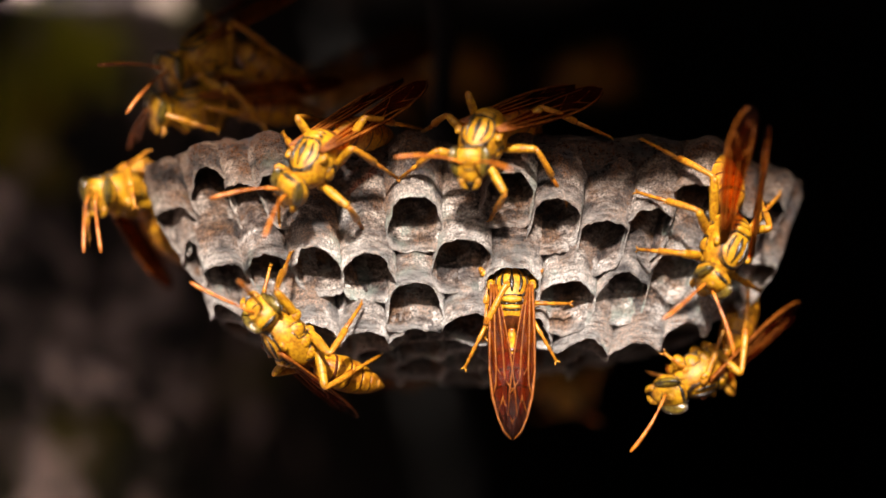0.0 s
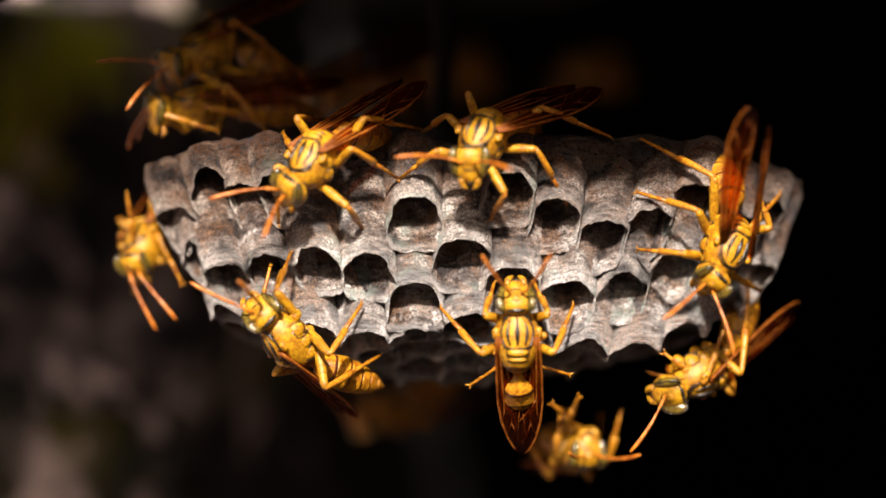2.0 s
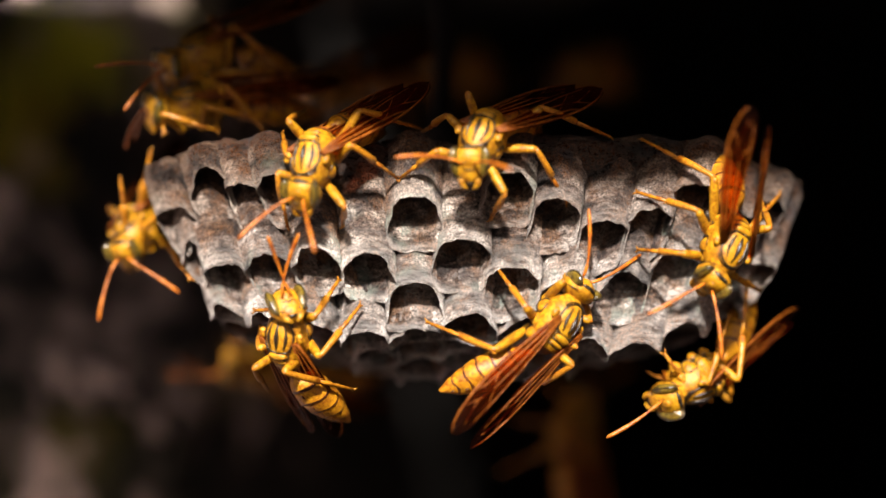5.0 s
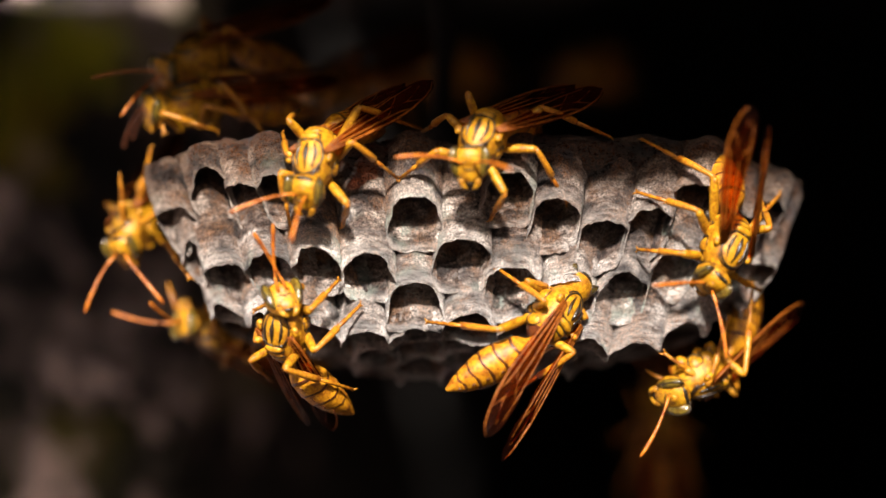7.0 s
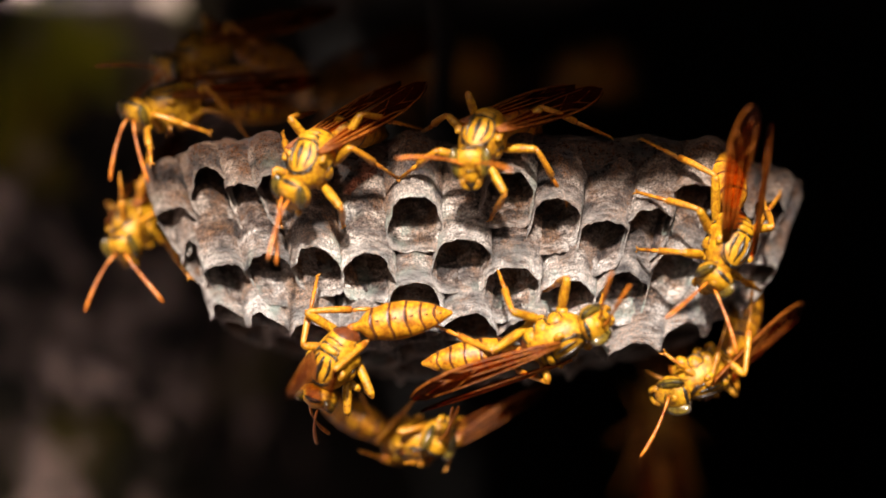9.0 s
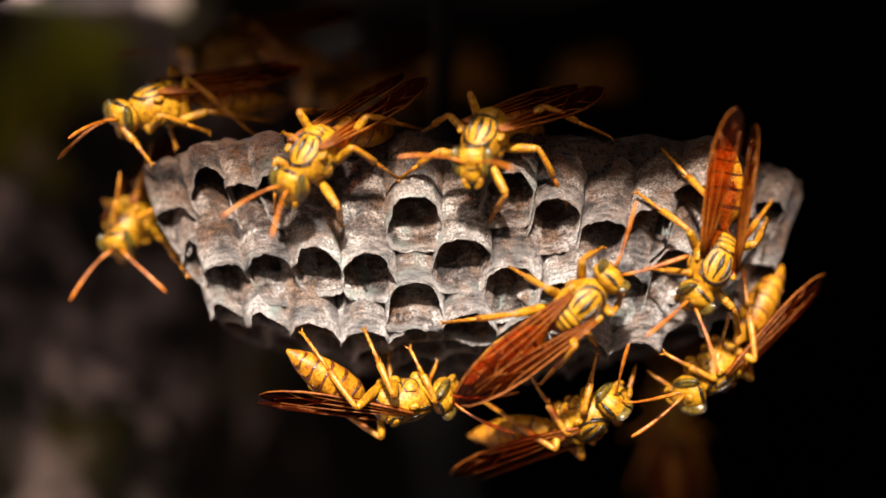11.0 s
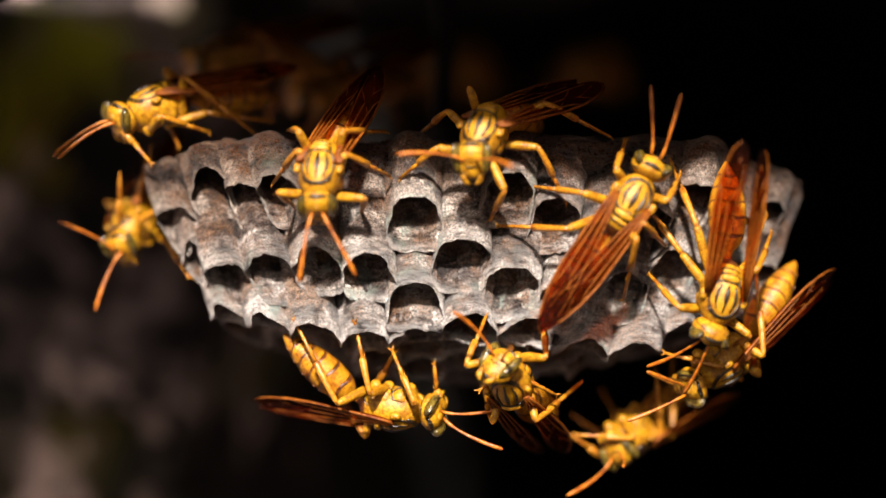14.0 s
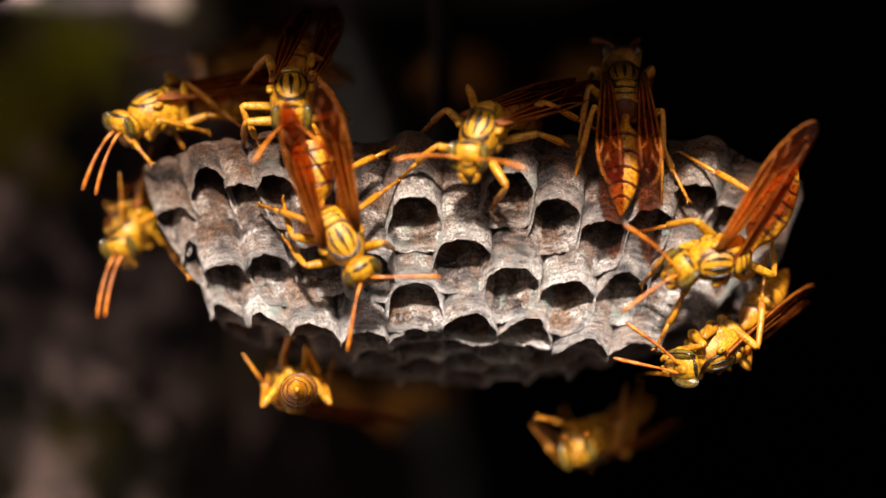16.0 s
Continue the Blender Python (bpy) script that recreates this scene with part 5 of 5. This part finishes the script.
    animate(g, [
        key(0, (760, 640, 62), (.8, 0, .2), (0, -.9, .2)),
        key(1.2, (720, 690, 52), (.2, 0, .6), (0, -.9, .2)),
        key(2.0, (690, 735, 54), (-.6, -.2, .6), (-.2, -.8, .4), al=(-.1, .2, .9), ar=(.1, .2, .9)),
        key(2.5, (700, 735, 44), (-.5, -.2, .7), (-.2, -.8, .5), al=(-.1, .2, .9), ar=(.1, .2, .9)),
        key(3.0, (722, 742, 32), (-.4, -.1, .85), (-.2, -.8, .5), tail=(.4, .1, -.9), al=(-.1, .2, .9), ar=(.1, .2, .9)),
        key(4.0, (640, 735, 58), (-.8, -.1, .4), (-.2, -.8, .4)),
        key(5.2, (440, 650, 52), (-.9, .2, .2), (-.2, -.8, .3)),
        key(6.5, (388, 590, 24), (-.8, .3, .5), (-.2, -.8, .5), tail=(.8, -.4, -.4)),
        key(7.0, (390, 590, 22), (-.75, .3, .55), (-.3, -.8, .4), tail=(.8, -.4, -.4)),
        key(7.5, (385, 632, 18), (-.4, -.1, .9), (-.4, -.8, .3), tail=(.6, -.1, -.7)),
        key(8.0, (428, 686, 12), (.3, -.3, .88), (-.4, -.8, .3), tail=(-.4, .2, -.88), feet={4: (345, 560, 8)}),
        key(8.5, (525, 708, 11), (.9, -.2, .2), (-.1, -.9, .3), tail=(-.9, .36, 0)),
        key(8.8, (660, 765, 14), (.95, .05, .2), (.0, -.92, .3), tail=(-.93, .25, 0), al=(.6, -.2, -.7), ar=(.5, -.3, -.7), wing=(-.5, .6, .4)),
        key(9.0, (730, 780, 16), (.6, .1, .75), (.0, -.85, .5), tail=(-.88, .42, .1), al=(.3, .5, .8), ar=(.1, .5, .8), wing=(.75, .45, -.3), fold=20, spread=4, feet={0: (800, 740, 14), 1: (740, 700, 12), 2: (640, 700, 14), 3: (790, 830, 14), 4: (720, 820, 10), 5: (640, 800, 12)}),
        key(9.2, (780, 780, 14), (.8, .1, .4), (.2, -.9, .3), tail=(-.95, .2, 0), al=(.6, -.2, .7), ar=(.5, -.3, .7), wing=(.2, .4, .8)),
        key(10.2, (930, 760, 9), (.93, .1, .1), (.1, -.9, .3), tail=(-.95, .2, 0)),
        key(11.3, (1070, 735, 6), (.55, .5, .6), (.2, -.8, .5), (.3, .6, .7), (0, .3, .8), (-.7, -.3, -.5)),
        key(11.5, **{**g0, "c": (1122, 768, 4), "tail": (-.9, .1, -.3), "wing": (-.97, -.1, .1), "f": (.85, .4, .3), "u": (.25, -.88, .3), "feet": {1: (1070, 690, 3), 2: (1005, 690, 3)}}),
        key(12.0, **{**g0, "c": (1125, 778, 4), "tail": (-.85, .3, -.4), "wing": (-.97, -.02, .1), "f": (.8, .5, .3), "u": (.3, -.85, .35), "feet": {0: (1120, 670, 3), 1: (1070, 675, 3), 2: (1008, 660, 3)}}),
        key(12.5, **{**g0, "feet": {0: (1170, 660, 3), 1: (1065, 655, 3), 2: (1000, 648, 3)}}),
        key(13.0, **{**g0, "c": (1090, 790, 4), "tail": (-.86, .5, .05), "feet": {0: (1170, 680, 3), 1: (1060, 650, 3), 2: (1000, 668, 3)}}),
        key(13.3, (1060, 740, 3), (.4, .3, .85), (.1, -.85, .5), tail=(-.5, -.2, -.8)),
        key(13.5, (1000, 700, 1), (.1, .55, .8), (.0, -.8, .6), (-.2, .75, .6), (0, -.5, .8), (.1, -.3, -.93), wing=(.1, -.36, -.92), fold=15),
        key(13.8, (934, 668, -1), (-.05, .78, .6), (.0, -.55, .8), (-.05, .6, .75), (0, .7, .6), (.25, -.45, -.85), wing=(.22, -.5, -.82), fold=15, feet={0: (880, 600, 1), 3: (980, 610, 1), 1: (870, 680, 0), 4: (1020, 690, 0)}),
        key(14.0, (903, 680, -1), (-.25, .55, .8), (-.1, -.8, .55), (-.3, .45, .8), (0, .7, .6), (.4, -.3, -.86), wing=(.32, -.36, -.86), fold=15, feet={0: (860, 560, 1), 3: (960, 560, 1), 1: (850, 690, 0), 4: (985, 700, 0)}),
        key(14.3, **{**l0, "c": (832, 660, 1), "f": (-.9, .3, .2), "tail": (.95, -.25, 0), "al": (-.1, .95, .1), "ar": (-.2, .95, .1), "feet": {3: (760, 560, 0), 4: (830, 500, 0), 5: (975, 608, 1)}}),
        key(14.5, **{**l0, "c": (757, 645, 1), "wing": (.9, -.36, .1), "al": (-.2, .9, .3), "ar": (-.1, .95, .3), "feet": {3: (730, 590, 0), 4: (825, 500, 0), 5: (975, 608, 1)}}),
        key(14.8, **{**l0, "c": (668, 705, 1), "f": (-.95, .1, .2), "tail": (.93, .38, 0), "wing": (.93, -.28, .05), "feet": {3: (660, 610, 1), 4: (680, 550, 0), 5: (860, 530, 1)}}),
        key(15.0, **{**l0, "c": (604, 692, 1), "f": (-.9, .2, .25), "u": (.05, -.95, .25), "tail": (.93, .36, 0), "wing": (.95, -.2, -.05), "al": (-.2, .9, .3), "ar": (.0, .95, .3), "feet": {3: (552, 600, 1), 4: (665, 540, 0), 5: (705, 551, 1)}}),
        key(15.2, **{**l0, "c": (575, 697, 2), "f": (-.9, .2, .1), "u": (.1, -.95, .25), "tail": (.95, .25, 0), "wing": (.95, -.12, -.1), "feet": {3: (535, 585, 1), 4: (600, 570, 0), 5: (690, 560, 1)}}),
        key(15.5, **{**l0, "c": (535, 700, 7), "f": (-.85, .25, -.3), "u": (.1, -.95, .2), "tail": (.9, .3, .15), "wing": (.92, -.1, -.2), "al": (-.1, .6, -.7), "ar": (.0, .6, -.7), "feet": {3: (513, 560, 2), 4: (520, 580, 2), 5: (634, 569, 1)}}),
        key(15.8, **{**l0, "c": (520, 690, 14), "f": (-.35, .1, -.9), "u": (.0, -.97, .1), "tail": (.4, .1, .9), "wing": (.6, -.25, .1), "al": (0, .3, -.9), "ar": (.1, .3, -.9), "feet": {3: (526, 555, 4), 4: (440, 625, 8), 1: (585, 711, 12), 0: (590, 640, 10), 5: (480, 640, 14), 2: (560, 640, 14)}}),
        key(16.0, **{**l0, "c": (522, 690, 14), "f": (-.2, .1, -.95), "u": (.0, -.97, .1), "tail": (.02, -.02, 1.0), "wing": (.62, -.1, -.7), "al": (0, .3, -.9), "ar": (.1, .3, -.9), "feet": {3: (528, 551, 5), 4: (433, 631, 10), 1: (585, 711, 14), 0: (590, 640, 12), 5: (480, 640, 18), 2: (560, 640, 18)}}),
    ])
    h = build_wasp("yellow paper wasp half hidden behind the comb's underside")
    animate(h, [
        key(0, (1000, 690, 62), (.0, -.2, .9), (0, -.8, .4)),
        key(1.0, (1005, 805, 34), (.0, -.2, .9), (0, -.8, .4), tail=(0, .2, -.9)),
        key(1.5, (998, 800, 32), (.0, -.1, .95), (0, .9, .1), tail=(0, .2, -.9), spread=8),
        key(2.0, (1020, 800, 20), (.2, .1, .9), (0, -.9, .2), tail=(-.2, 0, -.9), feet={1: (1030, 690, 6), 4: (960, 700, 6)}),
        key(2.5, (1010, 790, 12), (.3, .1, .9), (.2, -.85, .3), tail=(-.5, -.1, -.8), wing=(-.5, -.1, -.85), al=(.2, .2, .9), ar=(.0, .2, .9), feet={0: (1030, 700, 8), 3: (1090, 720, 8)}),
        key(3.0, (955, 808, 16), (.7, -.15, .6), (.1, -.9, .3), tail=(-.7, .2, -.7), wing=(-.6, .2, -.75), al=(.5, .3, .8), ar=(.4, .2, .9), feet={0: (1035, 745, 12), 3: (1050, 840, 12)}),
        key(3.5, (945, 790, 50), (-.9, .1, .1), (.1, -.9, .1), tail=(.95, -.1, 0)),
        key(4.0, (930, 760, 70), (-.9, .1, .1), (.1, -.9, .1), tail=(.95, -.1, 0)),
        key(5.3, (1040, 760, 72), (.5, .6, -.3), (.1, -.5, .8), tail=(0, -.9, 0)),
        key(6.5, (1168, 745, 70), (.0, .9, -.3), (.0, .3, .9), tail=(.05, -.95, 0)),
        key(9.0, (1166, 745, 70), (.0, .9, -.3), (.0, .3, .9), tail=(.05, -.95, 0)),
        key(11.3, (1190, 740, 66), (.0, .9, -.3), (.0, -.3, .9), tail=(.05, -.95, 0)),
        key(12.5, (1170, 750, 30), (-.2, .5, .5), (.0, -.7, .6), tail=(.3, -.6, -.5)),
        key(13.5, (1130, 752, 13), (-.3, -.4, .8), (.2, -.7, .6), tail=(.6, .3, -.6)),
        key(14.0, (1120, 768, 17), (-.4, -.3, .8), (.2, -.8, .4), tail=(.7, .3, -.6), feet={3: (1020, 770, 10)}),
        key(14.5, (1120, 785, 26), (-.6, -.2, .7), (.2, -.85, .3), (-.5, -.1, .8), tail=(.7, .35, -.6), al=(-.1, .3, .9), ar=(.1, .3, .9)),
        key(15.0, (1090, 762, 30), (-.5, -.1, .8), (.2, -.85, .3), tail=(.8, .2, -.6), al=(-.1, .3, .9), ar=(.1, .3, .9)),
        key(15.5, (1085, 765, 28), (-.5, -.1, .8), (.2, -.85, .3), tail=(.8, .2, -.6), al=(-.1, .3, .9), ar=(.1, .3, .9)),
        key(16.0, (1045, 785, 26), (-.4, -.1, .88), (.2, -.85, .3), (-.35, -.05, .9), tail=(.65, .25, -.7), al=(-.1, .3, .9), ar=(.1, .3, .9), feet={3: (928, 735, 12)}),
    ])
    i = build_wasp("yellow paper wasp clinging to the comb's shaded end")
    i0 = dict(c=(236, 400, 19), f=(-.12, -.5, .85), u=(-.55, .68, .35), head=(-.15, -.75, .6), hup=(-.4, .5, .75), tail=(.2, .55, -.8), wing=(.25, .5, -.82), ar=(-.5, -.85, .2), al=(.6, -.75, .3), feet={0: (328, 345, 12), 1: (342, 500, 8), 3: (212, 312, 12), 4: (268, 255, 14)})
    animate(i, [
        key(0, **{**i0, "c": (216, 338, 16), "f": (-.4, .0, .9), "u": (-.6, .7, .3), "head": (-.5, -.3, .8), "hup": (-.3, .8, .5), "tail": (.4, -.75, -.55), "wing": (.45, -.7, -.55), "ar": (-.05, -.85, .5), "al": (.1, -.85, .5), "feet": {4: (262, 268, 12)}}),
        key(0.5, **{**i0, "c": (228, 385, 19), "ar": (.5, -.85, .2), "feet": {3: (205, 335, 12)}}),
        key(1.0, **{**i0, "c": (238, 408, 19), "ar": (.75, -.6, .2), "al": (.8, -.5, .2), "feet": {3: (215, 335, 12)}}),
        key(1.5, **{**i0, "c": (254, 435, 19), "ar": (.7, -.7, .2), "al": (.7, -.7, .2), "feet": {3: (225, 350, 12)}}),
        key(2.0, **{**i0, "c": (258, 428, 19), "ar": (.4, -.9, .2), "feet": {3: (225, 345, 12)}}),
        key(3.5, **{**i0, "c": (244, 412, 19), "ar": (-.05, -.95, .2), "al": (.9, -.35, .2)}),
        key(4.0, **{**i0, "c": (242, 410, 19), "ar": (-.2, -.95, .2), "al": (.9, -.35, .2)}),
        key(6.5, **i0), key(9.0, **{**i0, "c": (236, 398, 19)}),
        key(11.5, **{**i0, "c": (228, 390, 19), "ar": (-.7, -.7, .2), "al": (.7, -.6, .3)}),
        key(12.5, **{**i0, "c": (230, 388, 19), "ar": (-.6, .5, .3), "al": (-.6, -.8, .2)}),
        key(13.5, **{**i0, "c": (232, 392, 19), "ar": (-.6, .3, .3), "al": (-.5, -.8, .2)}),
        key(14.5, **{**i0, "c": (236, 398, 19), "ar": (-.5, .4, .3), "al": (-.35, -.9, .2)}),
        key(16.0, **{**i0, "c": (234, 400, 19), "ar": (-.3, -.95, .2), "al": (-.3, -.95, .2)}),
    ])
    j = build_wasp("yellow paper wasp standing in the shade on the comb's back")
    j0 = dict(c=(275, 183, 9), f=(-.85, -.3, .4), u=(-.25, .88, .4), head=(-.7, -.55, .5), hup=(-.3, .7, .6), tail=(.9, .12, -.4), wing=(.9, .15, -.4), ar=(-.85, -.4, .2), al=(-.7, .0, .7), feet={0: (370, 235, 10), 3: (268, 290, 6), 1: (480, 215, 14), 4: (300, 235, 12)})
    j1 = {**j0, "c": (352, 186, 15), "f": (-.93, -.12, .3), "u": (-.08, .88, .45), "head": (-.85, -.25, .4), "tail": (.95, .0, -.3), "wing": (.96, .06, -.28), "ar": (-.4, -.5, -.7), "al": (-.3, -.3, -.8), "feet": {0: (385, 232, 12), 1: (480, 218, 14), 3: (290, 235, 12)}}
    animate(j, [
        key(0, **j1), key(1.0, **j1),
        key(3.5, **{**j1, "c": (348, 186, 15)}),
        key(7.0, **{**j1, "c": (342, 184, 15)}),
        key(7.5, **{**j1, "c": (336, 184, 15), "ar": (-.5, -.7, .2)}),
        key(9.0, **{**j1, "c": (308, 184, 14), "head": (-.6, -.7, .4), "feet": j0["feet"], "ar": (-.3, -.95, .2), "al": (.2, -.95, .2)}),
        key(11.5, **j0), key(12.5, **j0),
        key(13.5, **{**j0, "c": (278, 186, 10), "al": (-.85, -.45, .2)}),
        key(14.5, **{**j0, "c": (276, 186, 10), "ar": (-.8, -.55, .2), "al": (-.8, -.5, .2)}),
        key(15.0, **{**j0, "c": (278, 190, 10), "head": (-.6, -.7, .4), "ar": (-.6, -.8, .2), "al": (-.5, -.85, .2)}),
        key(16.0, **{**j0, "c": (280, 195, 10), "head": (-.55, -.75, .4), "ar": (-.5, -.85, .1), "al": (-.4, -.9, .1)}),
    ])
    k = build_wasp("yellow paper wasp with dark wings on the comb's shaded back")
    k0 = dict(c=(345, 100, 24), f=(-.75, -.4, .5), u=(-.2, .85, .45), head=(-.6, -.6, .5), hup=(-.3, .7, .6), tail=(.8, -.5, -.3), wing=(.82, .36, -.45), fold=30, ar=(-.9, .1, .3), al=(-.6, -.6, .5), feet={0: (430, 215, 20), 3: (300, 215, 20), 1: (480, 215, 24)})
    k1 = {**k0, "c": (418, 80, 34), "f": (-.9, -.15, .4), "head": (-.8, -.4, .4), "tail": (.93, -.12, -.35), "wing": (.9, .15, -.4)}
    animate(k, [
        key(0, **{**k0, "c": (362, 90, 15), "wing": (.72, .45, -.5)}),
        key(1.5, **{**k0, "c": (362, 85, 15), "wing": (.78, .42, -.45)}),
        key(3.5, **{**k0, "c": (365, 88, 17), "f": (-.8, -.2, .5), "wing": (.85, .38, -.4)}),
        key(7.5, **{**k0, "c": (350, 98, 18), "tail": (.9, -.1, -.4), "wing": (.88, .28, -.4), "ar": (-.98, -.05, .2)}),
        key(9.0, **{**k0, "c": (355, 92, 20), "tail": (.9, -.2, -.4), "wing": (.9, .2, -.4)}),
        key(12.0, **k1),
        key(14.0, **{**k1, "c": (405, 95, 32), "head": (-.7, -.5, .5)}),
        key(15.0, **{**k0, "c": (395, 98, 30), "f": (-.4, -.5, .75), "tail": (.6, .3, -.7), "wing": (.45, .8, -.4)}),
        key(16.0, **{**k1, "c": (425, 105, 32), "wing": (.6, .3, -.7)}),
    ])
    n = build_wasp("yellow paper wasp coming over the comb's upper edge")
    n0 = dict(c=(516, 166, -2), f=(.05, -.65, .75), u=(0, .75, .65), tail=(.1, .6, -.8), wing=(.15, .5, -.85), fold=20, feet={3: (430, 265, 4), 4: (480, 300, 2), 0: (600, 245, 4)})
    n1 = {**n0, "c": (600, 150, 46), "f": (-.7, -.2, .5), "tail": (.8, .1, -.5), "wing": (.8, .3, -.5), "feet": {}}
    animate(n, [
        key(0, **n1), key(13.8, **n1),
        key(14.5, **{**n1, "c": (540, 165, 26)}),
        key(15.0, **{**n1, "c": (485, 158, 9), "f": (-.3, -.5, .8), "u": (-.1, .85, .5), "feet": {0: (550, 215, 6), 3: (438, 280, 4), 4: (400, 230, 8)}}),
        key(15.3, **{**n0, "c": (500, 148, 3), "f": (.1, -.55, .82), "feet": {0: (590, 205, 6), 3: (465, 260, 4), 4: (440, 245, 6)}}),
        key(15.5, **{**n0, "c": (520, 160, -1), "feet": {0: (620, 250, 4), 3: (415, 262, 4), 4: (470, 262, 4)}}),
        key(16.0, **n0),
    ])
    # in deep shade
    for at, ways, tail in (((800, 120, 120), (-.4, -.25, .85), (.35, -.25, -.9)), ((1040, 118, 130), (-.35, -.25, .85), (.4, -.25, -.88))):
        m = build_wasp("yellow paper wasp in deep shade behind the comb")
        q = dict(f=ways, u=(-.1, .85, .4), tail=tail, wing=(tail[0], tail[1] + .25, tail[2]))
        animate(m, [key(0, c=at, **q), key(16, c=at, **q)])


motions()
